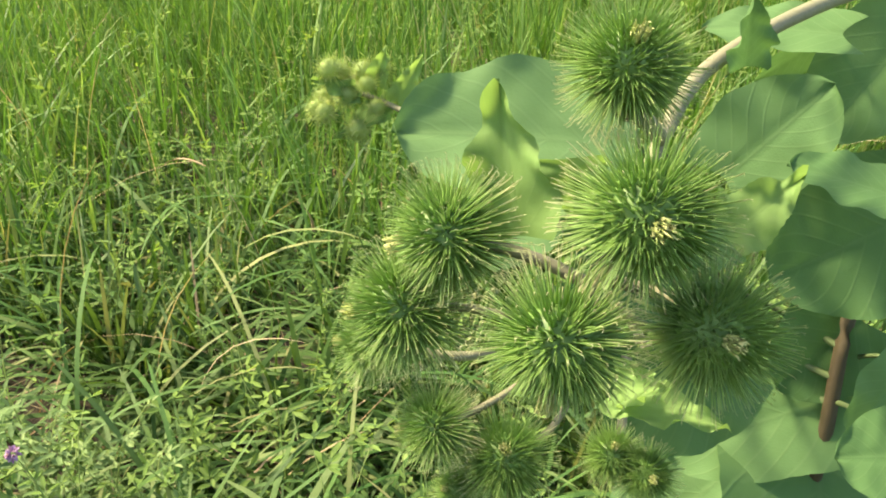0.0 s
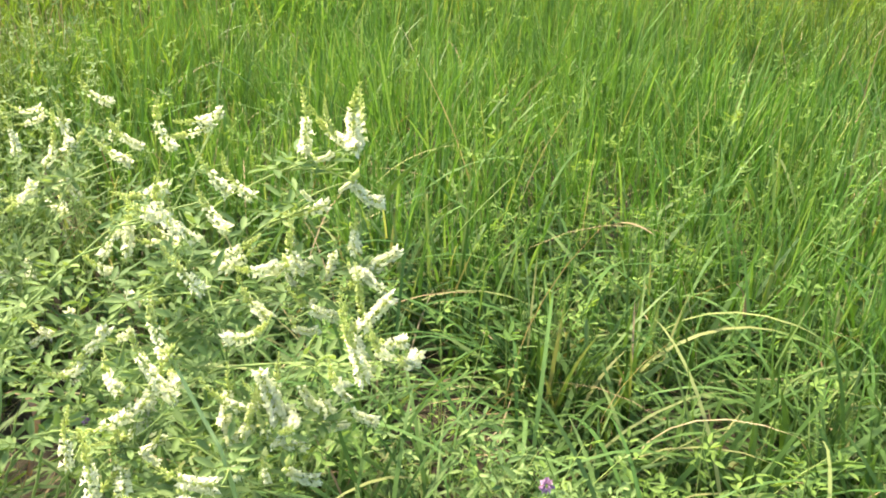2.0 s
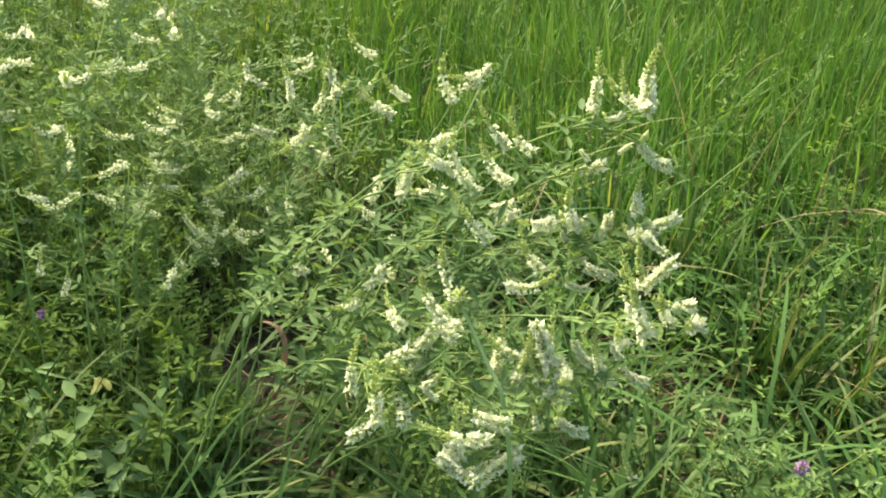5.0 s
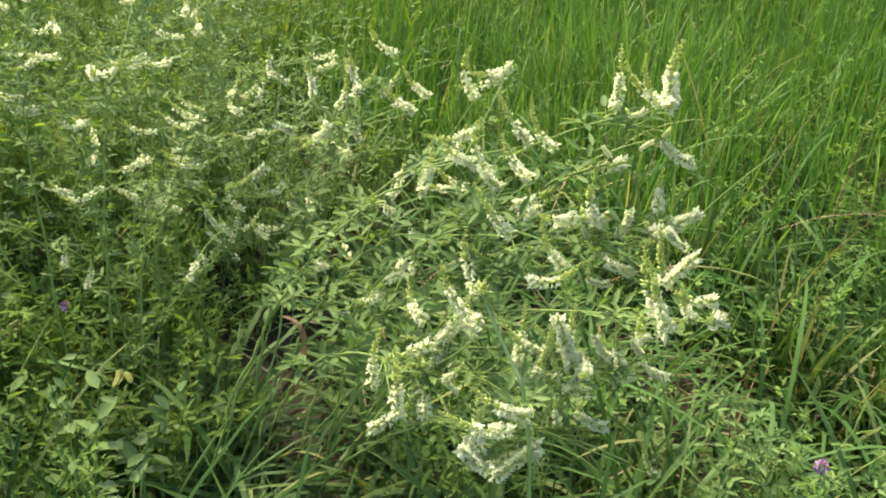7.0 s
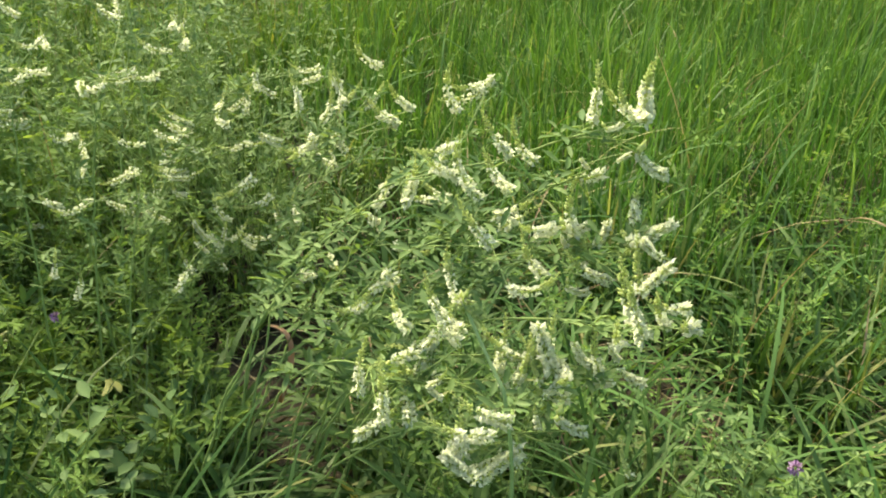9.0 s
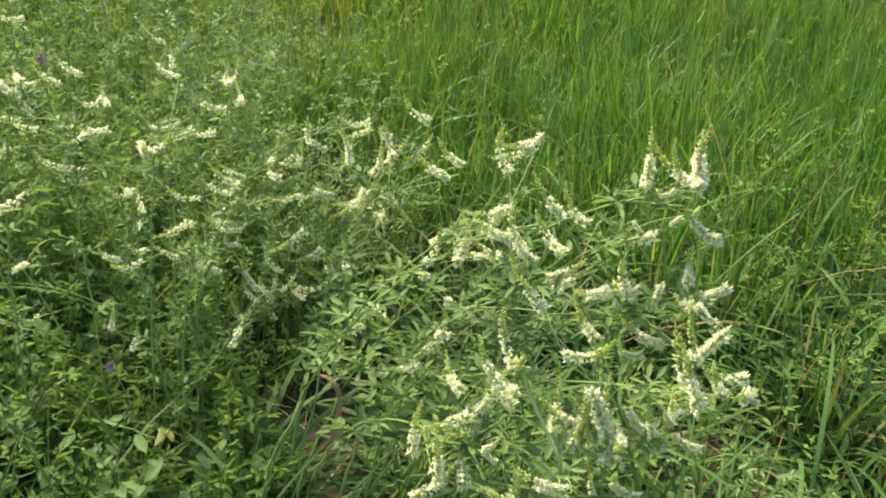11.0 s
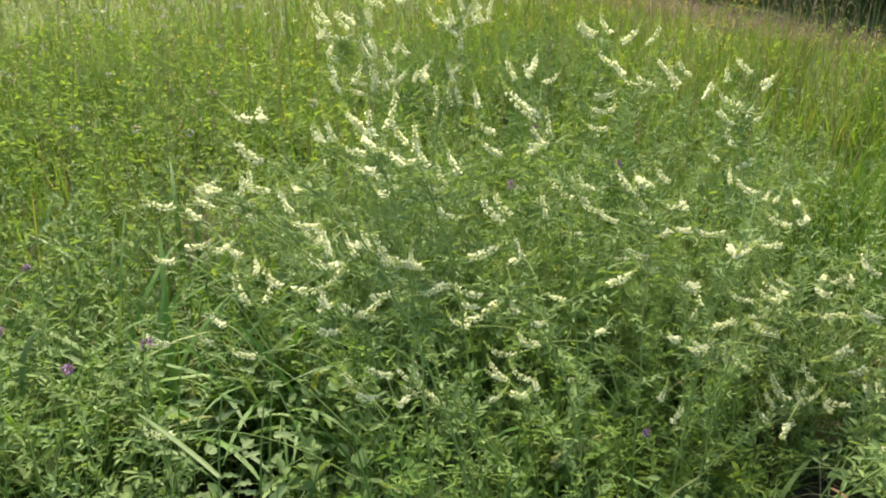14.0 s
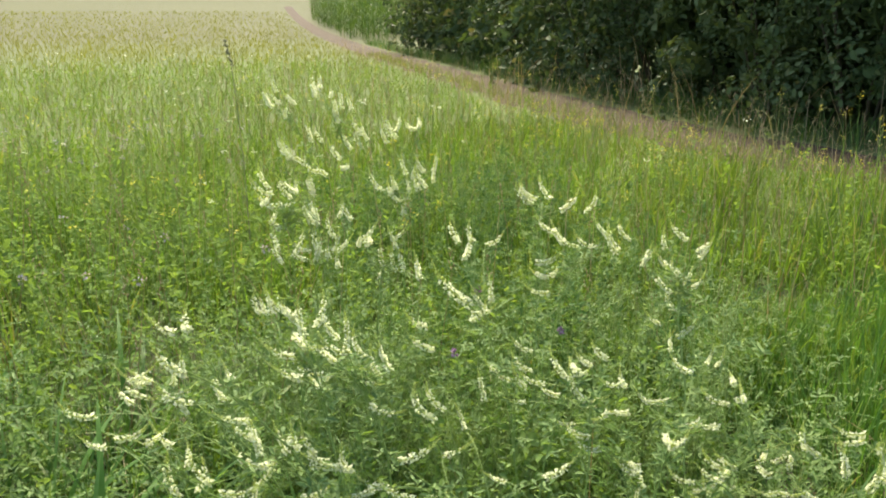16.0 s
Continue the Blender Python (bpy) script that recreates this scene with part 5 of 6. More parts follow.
def seed_grass():
    """Thin pale flowering stalks that stand above the meadow."""
    m = 1300
    x, y = -2.6 - 11 * rng.uniform(0, 1, m) ** 1.3, rng.uniform(-5, 5, m)
    ok = y < track_y(x) - 0.4
    x, y = x[ok], y[ok]
    m = len(x)
    top = np.c_[x, y, rng.uniform(0.42, 0.74, m)] + np.c_[rng.normal(0, 0.07, (m, 2)), np.zeros(m)]
    low = np.c_[x, y, 0 * x]
    sv, sf = tubes(np.stack([low, (low + top) / 2 + np.c_[rng.normal(0, 0.02, (m, 2)), np.zeros(m)], top], 1), np.array([0.0016, 0.0013, 0.0009]), 3)
    per = 7
    u = np.tile(np.linspace(0, 1, per), m)
    p = np.repeat(top, per, 0) + np.c_[rng.normal(0, 0.004, (m * per, 2)), u * 0.06]
    d = unit(np.c_[rng.normal(0, 0.5, (m * per, 2)), np.ones(m * per)])
    bv, bf = beads(p, d, np.full(m * per, 0.016), np.full(m * per, 0.0024))
    me = mesh_of("seed_grass", [(sv, sf, 0), (bv, bf, 0)])
    me.materials.append(STRAW)
    tagged(new("seed_grass", me), "thin pale seed stalks above the meadow grass", "grass", kind="stuff")


def bowed_grass():
    """Tall pale grass stems near the track that bow over under their loose seed heads."""
    r = np.random.default_rng(92)
    m = 150
    x = r.uniform(-6.5, -0.8, m)
    y = track_y(x) - 2.3 * r.uniform(0, 1, m) ** 1.3 + 0.1
    az, h, reach = r.uniform(0, 6.28, m), r.uniform(0.36, 0.64, m), r.uniform(0.08, 0.26, m)
    k = 12
    t = np.linspace(0, 1, k)[None, :]
    out = reach[:, None] * t ** 2.2
    z = h[:, None] * (1.25 * t - 0.25 * t ** 5 - 0.10 * t ** 9)
    line = np.stack([x[:, None] + out * np.cos(az)[:, None], y[:, None] + out * np.sin(az)[:, None], z], -1)
    sv, sf = tubes(line, np.linspace(0.0017, 0.0007, k), 3)
    per = 14
    u = r.uniform(0.78, 1.0, (m, per)) * (k - 1)
    lo = np.minimum(u.astype(int), k - 2)
    row = np.arange(m)[:, None]
    p = (line[row, lo] + (line[row, lo + 1] - line[row, lo]) * (u - lo)[..., None]).reshape(-1, 3)
    d = unit(r.normal(0, 0.7, p.shape) + np.repeat(np.c_[np.cos(az), np.sin(az), -0.9 + 0 * az], per, 0))
    bv, bf = beads(p, d, r.uniform(0.012, 0.022, len(p)), np.full(len(p), 0.0022))
    me = mesh_of("bowed_grass", [(sv, sf, 0), (bv, bf, 0)])
    me.materials.append(PALE_SEED)
    tagged(new("bowed_grass", me), "pale bowed grass stems with loose seed heads", "grass", kind="stuff")


PALE_SEED = leafy("pale_seed_head", [(0.0, (0.30, 0.32, 0.15)), (1.0, (0.50, 0.48, 0.28))], 0.3, 0.6)


def track_litter():
    """Straw and dead leaves lying on the track."""
    m = 1300
    x = 2 - 30 * rng.uniform(0, 1, m) ** 1.3
    y = track_y(x) + TRACK_WIDE * rng.uniform(-0.1, 1.1, m)
    a = blades(np.c_[x, y], rng.uniform(0.06, 0.28, m), rng.uniform(0.004, 0.016, m), rng.uniform(1.1, 1.55, m), rng.uniform(0, 0.3, m), rng.uniform(0, 6.28, m), 3, 0.06)
    add_blades("track_litter", [(a, 0)], [STRAW], "straw and dead blades lying on the dirt track", "litter")
    m = 3400
    x = 4 - 34 * rng.uniform(0, 1, m) ** 1.4
    y = track_y(x) + 0.05 + np.abs(rng.normal(0, 0.26 + 0.16 * patchy(x, 0 * x, 1.3, 7.0), m))
    b = blades(np.c_[x, y], rng.uniform(0.10, 0.30, m), rng.uniform(0.005, 0.012, m), rng.uniform(0, 0.7, m), rng.uniform(0, 1.2, m), rng.uniform(0, 6.28, m), 3, 0.04)
    add_blades("track_edge_grass", [(b, 0)], [MEADOW], "grass creeping over the edge of the track", "grass")


def soil_litter():
    """Dead straw lying in the gaps where the soil shows."""
    xy = np.concatenate([np.c_[rng.normal(hx, 0.75 * hr, 7), rng.normal(hy, 0.75 * hr, 7)] for hx, hy, hr in HOLES])
    n = len(xy)
    a = blades(xy, rng.uniform(0.05, 0.16, n), rng.uniform(0.0015, 0.004, n), rng.uniform(0.5, 1.5, n), rng.uniform(0, 0.5, n), rng.uniform(0, 6.28, n), 4, 0.02)
    add_blades("soil_litter", [(a, 0)], [STRAW], "dead straw lying on bare brown soil", "litter")


near_grass()
soil_litter()
far_grass()
seed_grass()
bowed_grass()
track_litter()

# ---- hedge ----


def bush(x, y, h, rad, seed, leaves, size):
    r = np.random.default_rng(seed)
    thing = empty("hedge_bush", (x, y, 0), "dark green dense hedge shrub beside the track", "shrub", "hedge along the track")
    n = 5
    a = r.uniform(0, 6.28, n)
    tips = np.stack([x + rad * 0.7 * np.cos(a), y + rad * 0.6 * np.sin(a), h * r.uniform(0.5, 0.95, n)], -1)
    root = np.stack([x + 0.15 * np.cos(a), y + 0.15 * np.sin(a), 0 * a - 0.05], -1)
    t = np.linspace(0, 1, 8)[None, :, None]
    mid = (root + tips) / 2 * np.array([1, 1, 1.2])
    mid[:, :2] = root[:, :2] * 0.6 + tips[:, :2] * 0.4
    line = (1 - t) ** 2 * root[:, None] + 2 * t * (1 - t) * mid[:, None] + t ** 2 * tips[:, None]
    v, f = tubes(line, np.linspace(0.022, 0.006, 8), 6)
    part("trunk", mesh_of("trunk", [(v, f, 0)]), [DARK_STALK], thing, "several grey-brown stems")
    # leafy mounds: leaves lie on their outsides and hang a little
    clumps = 64
    u = unit(r.normal(0, 1, (clumps, 3)))
    u[:, 2] = r.uniform(-0.95, 1.0, clumps)
    u[:, 1] -= 0.30
    cen = np.array([x, y, h * 0.46]) + u * np.array([rad, rad * 0.8, h * 0.50]) * r.uniform(0.35, 1.0, clumps)[:, None] ** 0.5
    cen[:, 2] = np.maximum(cen[:, 2], 0.20)
    big = rad * r.uniform(0.10, 0.34, clumps)
    which = r.integers(0, clumps, leaves)
    nrm = unit(r.normal(0, 1, (leaves, 3)) + np.array([0, -0.25, 0.15]))
    p = cen[which] + nrm * (big[which] * (1 - 0.45 * r.uniform(0, 1, leaves) ** 2.5))[:, None]
    p[:, 2] = np.maximum(p[:, 2], 0.04)
    d = unit(np.cross(nrm, r.normal(0, 1, (leaves, 3))) + 0.35 * nrm + np.array([0, 0, -0.35]))
    s = size * (0.7 + 0.6 * r.uniform(0, 1, clumps))[which] * r.uniform(0.6, 1.4, leaves)
    v, f = leaflets(p, d, unit(nrm + r.normal(0, 0.35, (leaves, 3))), s, s * 0.62, 0.12)
    part("crown", mesh_of("crown", [(v, f, 0)]), [HEDGE_LEAF], thing, "dark oval leaves in uneven clumps")


hedge_x = 4.5
i = 0
while hedge_x > -34:
    near = -13 < hedge_x < -1
    y = track_y(hedge_x) + TRACK_WIDE + 0.85 + random.uniform(-0.15, 0.75)
    bush(hedge_x, y, random.uniform(2.2, 4.0), random.uniform(0.95, 1.5), 300 + i, 6300 if near else 1300, 0.070 if near else 0.15)
    bush(hedge_x - 0.6, y + 1.6, random.uniform(7.0, 9.0), 2.0, 400 + i, 4000 if near else 800, 0.29 if near else 0.34)
    if near:
        bush(hedge_x, y + 3.6, random.uniform(8.0, 9.5), 2.2, 500 + i, 1800, 0.50)
    hedge_x -= 1.55 if near else 1.9
    i += 1


def maize():
    n = 1100
    x = -46 - 60 * rng.uniform(0, 1, n)
    y = -0.26 * x + 3.5 + rng.uniform(0.5, 8, n)
    per = 7
    xx, yy = np.repeat(x, per), np.repeat(y, per)
    m = n * per
    z = rng.uniform(0.1, 2.2, m) + hill(np.hypot(xx, yy))
    leaf = blades(np.c_[xx, yy], rng.uniform(0.5, 0.9, m), np.full(m, 0.08), rng.uniform(0.3, 0.7, m), rng.uniform(0.6, 1.4, m), rng.uniform(0, 6.28, m), 3, z)
    stem = blades(np.c_[x, y], rng.uniform(2.3, 2.9, n), np.full(n, 0.05), np.full(n, 0.02), np.full(n, 0.05), rng.uniform(0, 6.28, n), 2, hill(np.hypot(x, y)))
    add_blades("maize_field", [(leaf, 0), (stem, 0)], [MAIZE], "tall green maize at the end of the track", "crop")


maize()

# ---- single flowers and blades ----


def violet_flower(x, y, z, size, seed):
    r = np.random.default_rng(seed)
    thing = empty("violet_flower", (x, y, 0), "small violet flower head on a thin stem", "flower", "violet flowers")
    line = curve((x + 0.03, y + 0.02, 0), (x + 0.03, y + 0.02, z * 0.7), (x, y, z), 10)
    v, f = tubes(line[None], np.linspace(0.0014, 0.0008, 10), 5)
    part("stem", mesh_of("stem", [(v, f, 0)]), [STEM], thing)
    n = 26
    d = unit(r.normal(0, 1, (n, 3)) + np.array([0, 0, 0.35]))
    p = np.array([x, y, z]) + d * size * 0.25
    v, f = leaflets(p, d + r.normal(0, 0.3, (n, 3)), np.array([0, 0, 1.0]) + r.normal(0, 0.4, (n, 3)), np.full(n, size * 0.75), np.full(n, size * 0.40))
    bv, bf = beads(p, d, np.full(n, size * 0.6), np.full(n, size * 0.12))
    part("flower_head", mesh_of("flower_head", [(v, f, 0), (bv, bf, 0)]), [VIOLET], thing, "violet petals")
    q = line[2:9]
    lv, lf, sv, sf = trifoliate(np.repeat(q, 2, 0), unit(r.normal(0, 1, (14, 3)) * np.array([1, 1, 0.3])), r.uniform(0.012, 0.02, 14), r)
    part("foliage", mesh_of("foliage", [(lv, lf, 0), (sv, sf, 1)]), [HERB, STEM], thing)


for i, (x, y, z, s) in enumerate([(-0.51, 0.65, 0.33, 0.013), (-1.49, 0.33, 0.27, 0.012), (-1.78, -0.57, 0.44, 0.015), (-1.74, -0.45, 0.48, 0.018), (-2.09, 0.417, 0.669, 0.017), (-1.966, 0.301, 0.588, 0.015), (-1.894, 0.509, 0.628, 0.013),
                                  (-1.83, -0.66, 0.50, 0.012), (-2.05, -0.62, 0.52, 0.011), (-2.1, -0.95, 0.55, 0.013), (-2.35, -0.75, 0.56, 0.012), (-1.13, 0.56, 0.24, 0.009), (-1.95, -0.75, 0.50, 0.014)]):
    violet_flower(x, y, z, s * 0.8, 500 + i)


def wild_flowers():
    n = 620
    x = -3.4 - 13 * rng.uniform(0, 1, n) ** 1.3
    y = rng.uniform(-5, 6, n)
    keep = (y < track_y(x) - 0.7) & (patchy(x, y, 0.5, 3.0) > -0.2)
    # more of them in clumps along the track
    cx = rng.uniform(-8.5, -3.6, 16)
    cy = track_y(cx) - rng.uniform(0.7, 2.4, 16)
    x = np.r_[x[keep], np.repeat(cx, 9) + rng.normal(0, 0.10, 144)]
    y = np.r_[y[keep], np.repeat(cy, 9) + rng.normal(0, 0.10, 144)]
    n = len(x)
    z = np.r_[rng.uniform(0.45, 0.78, n - 144), rng.uniform(0.26, 0.48, 144)]
    low, top = np.c_[x, y, 0 * x], np.c_[x + rng.normal(0, 0.05, n), y + rng.normal(0, 0.05, n), z]
    sv, sf = tubes(np.stack([low, (low + top) / 2, top], 1), np.array([0.002, 0.0016, 0.0012]), 3)
    per = 6
    p = np.repeat(top, per, 0) + rng.normal(0, 0.012, (n * per, 3)) * np.array([1, 1, 1.4])
    d = unit(rng.normal(0, 1, p.shape) + np.array([0, 0, 0.6]))
    v, f = leaflets(p, d, np.array([0, 0, 1.0]) + rng.normal(0, 0.4, p.shape), np.full(len(p), 0.011), np.full(len(p), 0.009))
    me = mesh_of("yellow_wildflowers", [(v, f, 0), (sv, sf, 1)])
    me.materials.append(YELLOW)
    me.materials.append(STEM)
    tagged(new("yellow_wildflowers", me), "yellow flowers scattered through the meadow", "flowers", kind="stuff")


wild_flowers()


def white_flowers():
    n = 210
    x, y = -4.0 - 15 * rng.uniform(0, 1, n), rng.uniform(-5, 3, n)
    z = rng.uniform(0.45, 0.75, n)
    top = np.c_[x, y, z]
    sv, sf = tubes(np.stack([np.c_[x, y, 0 * x], top * np.array([1, 1, 0.5]), top], 1), np.array([0.002, 0.0016, 0.0012]), 3)
    per = 8
    p = np.repeat(top, per, 0) + rng.normal(0, 0.010, (n * per, 3)) * np.array([1, 1, 0.3])
    v, f = leaflets(p, unit(rng.normal(0, 1, p.shape) * np.array([1, 1, 0.3])), np.array([0, 0, 1.0]) + rng.normal(0, 0.2, p.shape), np.full(len(p), 0.009), np.full(len(p), 0.008))
    me = mesh_of("white_wildflowers", [(v, f, 0), (sv, sf, 1)])
    me.materials.append(PETAL)
    me.materials.append(STEM)
    tagged(new("white_wildflowers", me), "tiny white flowers far out in the meadow", "flowers", kind="stuff")


white_flowers()


def lucerne_flowers():
    """Pale violet heads that stand a little above the field."""
    r = np.random.default_rng(91)
    n = 70
    x, y = r.normal(-7.0, 0.9, n), r.normal(0.15, 0.45, n)
    x[50:], y[50:] = r.uniform(-5.0, -3.2, 20), r.uniform(-1.2, 0.3, 20)
    top = np.c_[x, y, r.uniform(0.40, 0.58, n)]
    sv, sf = tubes(np.stack([top * np.array([1, 1, 0.0]), top * np.array([1, 1, 0.5]) + np.c_[r.normal(0, 0.015, (n, 2)), 0 * x], top], 1), np.array([0.002, 0.0016, 0.0012]), 3)
    per = 12
    d = unit(r.normal(0, 1, (n * per, 3)))
    p = np.repeat(top, per, 0) + d * 0.008
    v, f = leaflets(p, d, np.array([0, 0, 1.0]) + r.normal(0, 0.4, p.shape), np.full(len(p), 0.012), np.full(len(p), 0.007))
    me = mesh_of("lucerne_flowers", [(v, f, 0), (sv, sf, 1)])
    me.materials.append(PALE_VIOLET)
    me.materials.append(STEM)
    tagged(new("lucerne_flowers", me), "pale greyish-violet lucerne heads in the field", "flowers", kind="stuff")


PALE_VIOLET = leafy("pale_violet_petal", [(0.0, (0.32, 0.28, 0.42)), (1.0, (0.48, 0.44, 0.56))], 0.3, 0.6)
lucerne_flowers()


def ribbon(name, pts, wide, material, label, category, fold=0.2):
    """One broad blade or dead leaf along a bowed line."""
    k = 18
    line = curve(*pts, k)
    t = np.linspace(0, 1, k)
    w = wide * (0.5 + 0.9 * t) * (1 - t) ** 0.5
    d = unit(np.gradient(line, axis=0))
    s = unit(np.cross(d, np.array([0.1, 0.15, 1.0])))
    n = np.cross(s, d)
    rows = np.stack([line - s * w[:, None] / 2 + n * w[:, None] * fold, line, line + s * w[:, None] / 2 + n * w[:, None] * fold], 1).reshape(-1, 3)
    i = (np.arange(k - 1)[:, None] * 3 + np.arange(2)).ravel()
    me = mesh_of(name, [(rows, np.stack([i, i + 1, i + 4, i + 3], -1), 0)])
    me.materials.append(material)
    ob = new(name, me)
    sol = ob.modifiers.new("thick", 'SOLIDIFY')
    sol.thickness = 0.0004
    return tagged(ob, label, category)


DEAD = leafy("dead_leaf", [(0.0, (0.46, 0.29, 0.18)), (1.0, (0.56, 0.38, 0.26))], 0.5, 0.6, by="object")
PALE_BLADE = leafy("pale_blade", [(0.0, (0.15, 0.25, 0.085)), (1.0, (0.21, 0.31, 0.12))], 0.45, 0.45, by="object")
ribbon("dead_leaf", [(-1.268, 0.558, 0.085), (-1.262, 0.620, 0.205), (-1.326, 0.588, 0.194)], 0.015, DEAD, "curled brown dead leaf hanging under the clover", "leaf")
ribbon("grass_blade", [(-0.806, 0.799, 0.551), (-0.780, 0.776, 0.605), (-0.688, 0.779, 0.673)], 0.012, PALE_BLADE, "long pale blade lying across the grass", "grass blade")
ribbon("grass_blade", [(-1.860, 0.170, 0.080), (-1.852, 0.180, 0.220), (-1.838, 0.196, 0.330)], 0.016, PALE_BLADE, "upright pale blade among the clover", "grass blade")
ribbon("grass_blade", [(-1.402, -0.399, 0.433), (-1.470, -0.426, 0.441), (-1.592, -0.485, 0.447)], 0.013, PALE_BLADE, "broad pale blade bent to the ground", "grass blade")
ribbon("grass_blade", [(-1.797, -0.640, 0.420), (-1.821, -0.637, 0.468), (-1.836, -0.601, 0.494)], 0.013, PALE_BLADE, "broad bright blade bowing over", "grass blade")
ribbon("grass_blade", [(-0.944, 1.219, 0.213), (-0.898, 1.240, 0.308), (-0.813, 1.283, 0.415)], 0.014, PALE_BLADE, "long pale blade in the flattened grass", "grass blade")
ribbon("dead_leaf", [(-0.677, 1.461, 0.270), (-0.645, 1.454, 0.301), (-0.587, 1.443, 0.281)], 0.012, STRAW, "bleached straw blade bowed over the grass", "leaf")
ribbon("dead_leaf", [(-0.403, 1.478, 0.142), (-0.402, 1.470, 0.190), (-0.427, 1.457, 0.218)], 0.014, STRAW, "short bleached straw blade", "leaf")
ribbon("grass_blade", [(-0.616, 1.171, 0.159), (-0.628, 1.189, 0.191), (-0.634, 1.202, 0.215)], 0.014, PALE_BLADE, "pale upright blade catching the light", "grass blade")
ribbon("grass_blade", [(-0.771, 1.067, 0.355), (-0.724, 1.065, 0.441), (-0.638, 1.072, 0.542)], 0.01, PALE_BLADE, "long thin blade rising out of the grass", "grass blade")
ribbon("yellowed_leaf", [(-1.433, 0.361, 0.164), (-1.416, 0.358, 0.158), (-1.413, 0.336, 0.157)], 0.018, YELLOW_LEAF, "small yellowed leaf low in the herbs", "leaf")
ribbon("yellowed_leaf", [(-1.429, 0.362, 0.160), (-1.414, 0.367, 0.162), (-1.400, 0.359, 0.157)], 0.016, YELLOW_LEAF, "small yellowed leaf low in the herbs", "leaf")
ribbon("herb_leaf", [(-1.225, 0.355, 0.005), (-1.245, 0.375, 0.08), (-1.290, 0.400, 0.115)], 0.026, PALE_BLADE, "single upright green leaf near the soil", "leaf")


def broadleaf_herb(x, y, z, seed, count=8):
    r = random.Random(seed)
    thing = empty("broadleaf_herb", (x, y, 0), "herb with oval grey-green leaves on upright stems", "plant", "broad-leaved herbs")
    v, f = tubes(curve((x, y, 0), (x + 0.02, y - 0.01, z * 0.6), (x + 0.01, y + 0.02, z), 12)[None], np.linspace(0.0025, 0.0012, 12), 6)
    part("stem", mesh_of("stem", [(v, f, 0)]), [STEM], thing)
    for i in range(count):
        h = z * (0.45 + 0.58 * i / count)
        a = i * 2.4 + r.uniform(-0.3, 0.3)
        size = r.uniform(0.026, 0.046)
        b = Vector((x + 0.012 * math.cos(a), y + 0.012 * math.sin(a), h))
        t = b + Vector((math.cos(a), math.sin(a), r.uniform(0.0, 0.5))).normalized() * size
        part("leaf", leaf_mesh("leaf", b, t, (0, 0, 1), size * 0.50, 0.002, 0.16, 0.0, 9, 7, seed * 20 + i, point=0.7), [PALE_LEAF], thing)


PALE_LEAF = leafy("pale_leaf", [(0.0, (0.13, 0.22, 0.085)), (1.0, (0.24, 0.34, 0.15))], 0.36, 0.55, veins=True, by="object")
for i, (x, y, z) in enumerate([(-1.63, -0.38, 0.43), (-1.66, -0.31, 0.40), (-1.72, -0.28, 0.42), (-1.50, -0.33, 0.34), (-1.80, -0.42, 0.40), (-1.28, 0.28, 0.17), (-1.20, 0.22, 0.20)]):
    broadleaf_herb(x, y, z, 60 + i)


def seed_spike():
    foot, low, top = np.array([-1.60, 0.14, 0.0]), np.array([-1.587, 0.196, 0.178]), np.array([-1.566, 0.290, 0.224])
    thing = empty("seed_spike", foot, "pale yellow-green grass seed spike leaning over", "plant")
    v, f = tubes(curve(foot, foot + [0, 0.01, 0.15], low, 14)[None], np.linspace(0.0016, 0.001, 14), 5)
    part("stem", mesh_of("stem", [(v, f, 0)]), [STEM], thing)
    n = 230
    u = rng.uniform(0, 1, n)
    axis = top - low
    a = rng.uniform(0, 6.28, n)
    s1, s2 = across(unit(axis)[None])
    out = np.cos(a)[:, None] * s1 + np.sin(a)[:, None] * s2
    p = low + u[:, None] * axis + out * 0.003
    v, f = beads(p, out + unit(axis) * 0.9, 0.014 - 0.006 * u, 0.0026 - 0.001 * u)
    part("ear", mesh_of("ear", [(v, f, 0)]), [EAR], thing, "dense pale spikelets")


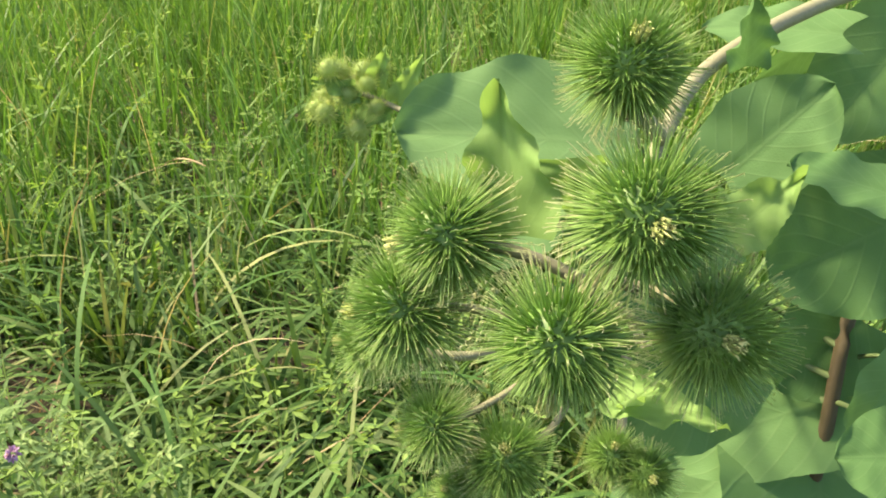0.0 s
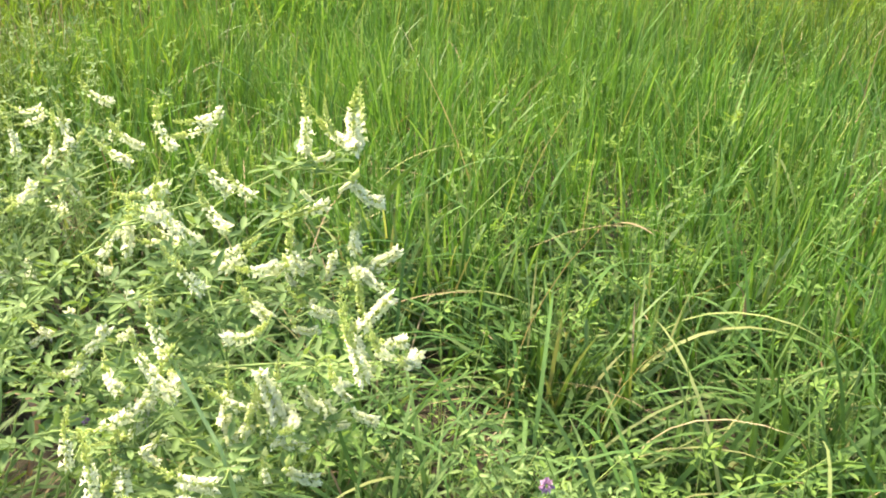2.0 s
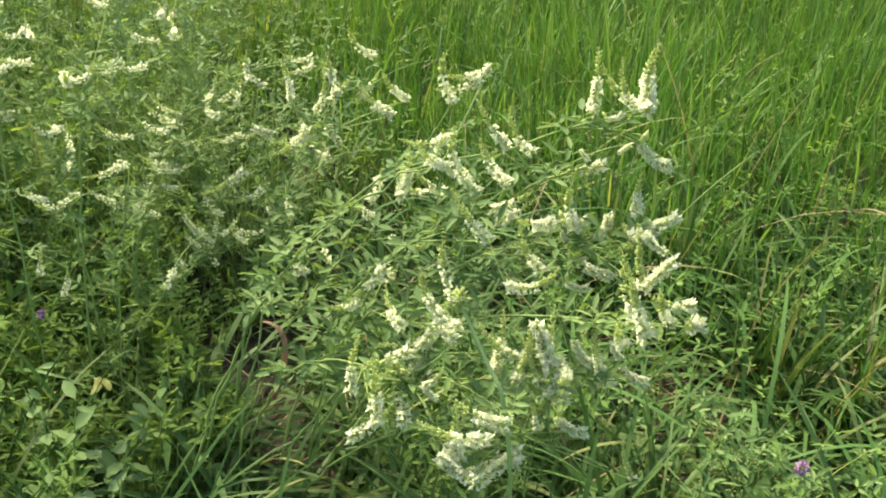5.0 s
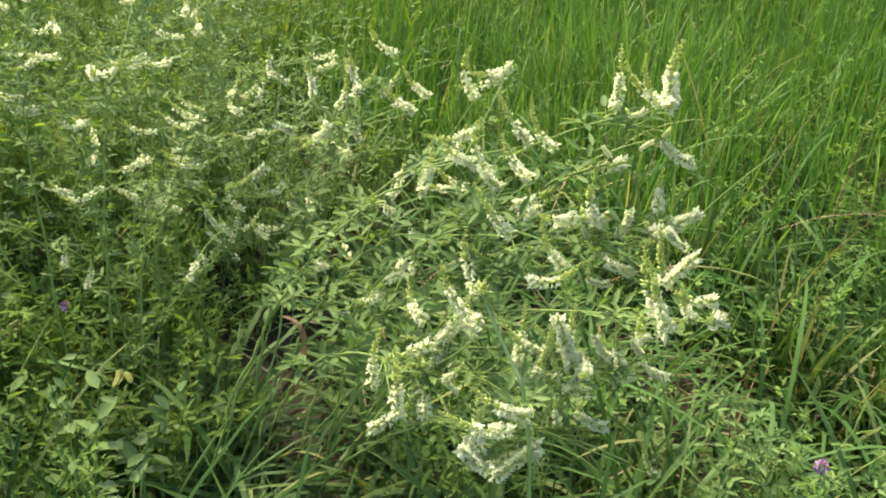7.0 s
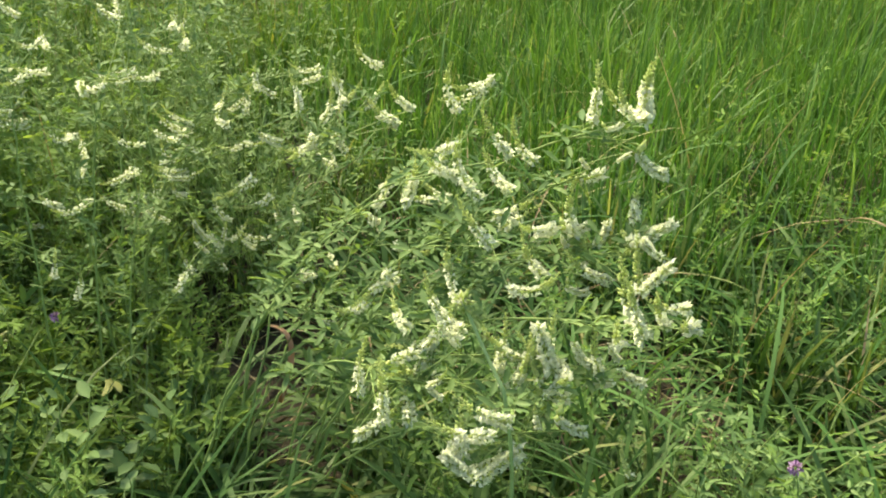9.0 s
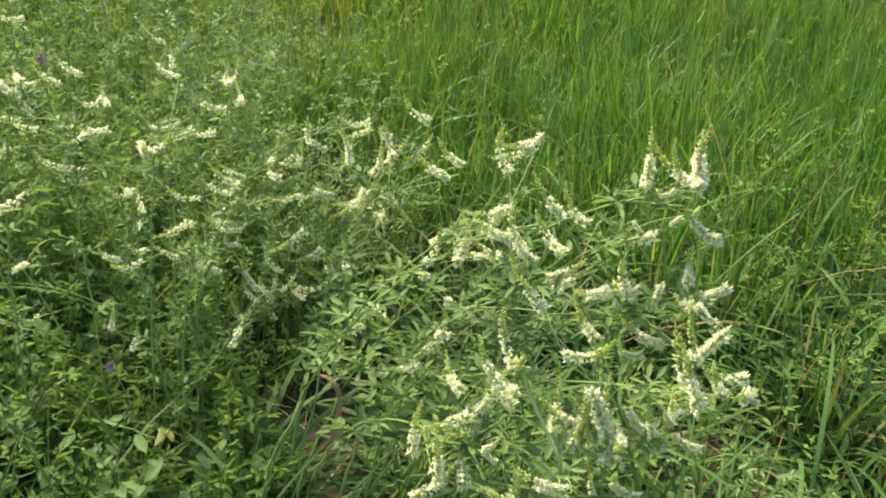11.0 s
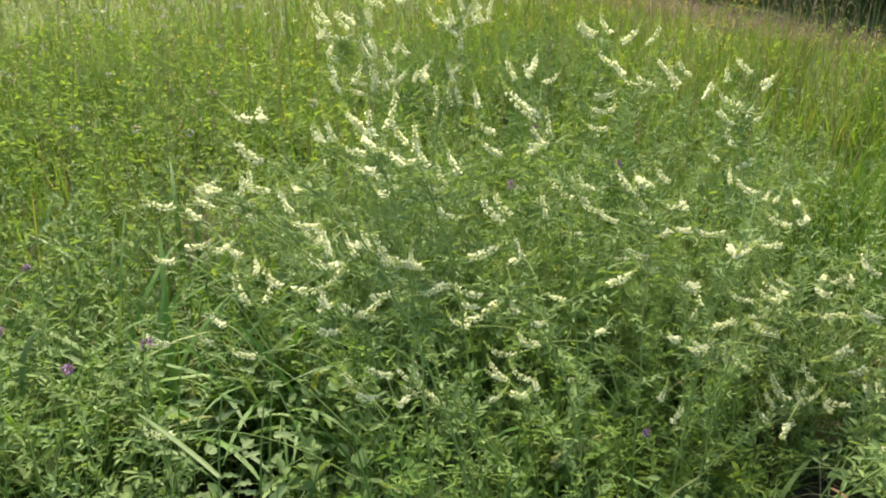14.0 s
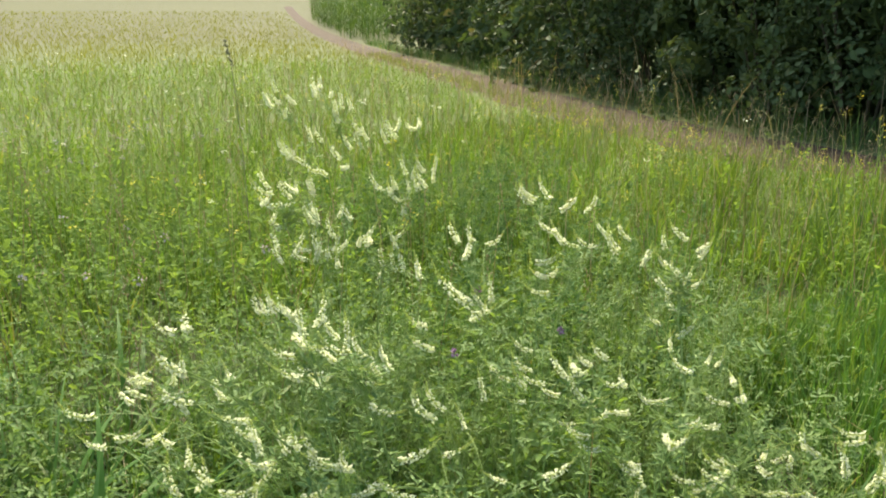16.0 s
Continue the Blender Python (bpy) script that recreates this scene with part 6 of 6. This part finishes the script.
EAR = leafy("pale_ear", [(0.0, (0.36, 0.42, 0.16)), (1.0, (0.54, 0.55, 0.28))], 0.3, 0.6)
seed_spike()


def bent_stem():
    """A smooth pale stem that leans out of the clover, with a knot of green buds at its end."""
    top, knee, low = np.array([-0.804, 0.402, 0.548]), np.array([-0.774, 0.397, 0.508]), np.array([-0.738, 0.382, 0.486])
    thing = empty("bent_stem", (-0.80, 0.46, 0), "smooth pale green stem with a knot of buds", "plant")
    v, f = tubes(np.concatenate([curve((-0.80, 0.46, 0), (-0.70, 0.40, 0.30), low, 12)[:-1], curve(low, knee, top, 12)])[None], np.linspace(0.0026, 0.0016, 23), 7)
    part("stem", mesh_of("stem", [(v, f, 0)]), [PALE_STEM], thing)
    r = np.random.default_rng(77)
    d = unit(r.normal(0, 1, (60, 3)))
    v, f = beads(top + d * 0.004, d, r.uniform(0.006, 0.012, 60), np.full(60, 0.0016))
    part("bud_knot", mesh_of("bud_knot", [(v, f, 0)]), [BUD], thing, "round knot of yellow-green buds")


PALE_STEM = leafy("pale_stem", [(0.0, (0.34, 0.46, 0.16)), (1.0, (0.38, 0.50, 0.18))], 0.1, 0.5, by="object")
bent_stem()


def seed_stalk(x, y, z, seed):
    r = np.random.default_rng(seed)
    thing = empty("seed_stalk", (x, y, 0), "thin dark dry seed stalk above the grass", "plant")
    line = curve((x, y + 0.03, 0), (x, y + 0.03, z * 0.6), (x, y - 0.01, z - 0.1), 10)
    v, f = tubes(line[None], np.linspace(0.003, 0.0015, 10), 5)
    part("stem", mesh_of("stem", [(v, f, 0)]), [STALK], thing)
    n = 40
    u = r.uniform(0, 1, n)
    p = np.array([x, y - 0.01, z - 0.1]) + u[:, None] * np.array([0, -0.02, 0.1])
    v, f = beads(p, r.normal(0, 0.6, (n, 3)) + np.array([0, 0, 0.8]), np.full(n, 0.016), np.full(n, 0.004))
    part("seeds", mesh_of("seeds", [(v, f, 0)]), [STALK], thing)


seed_stalk(-4.33, 0.40, 1.16, 1)
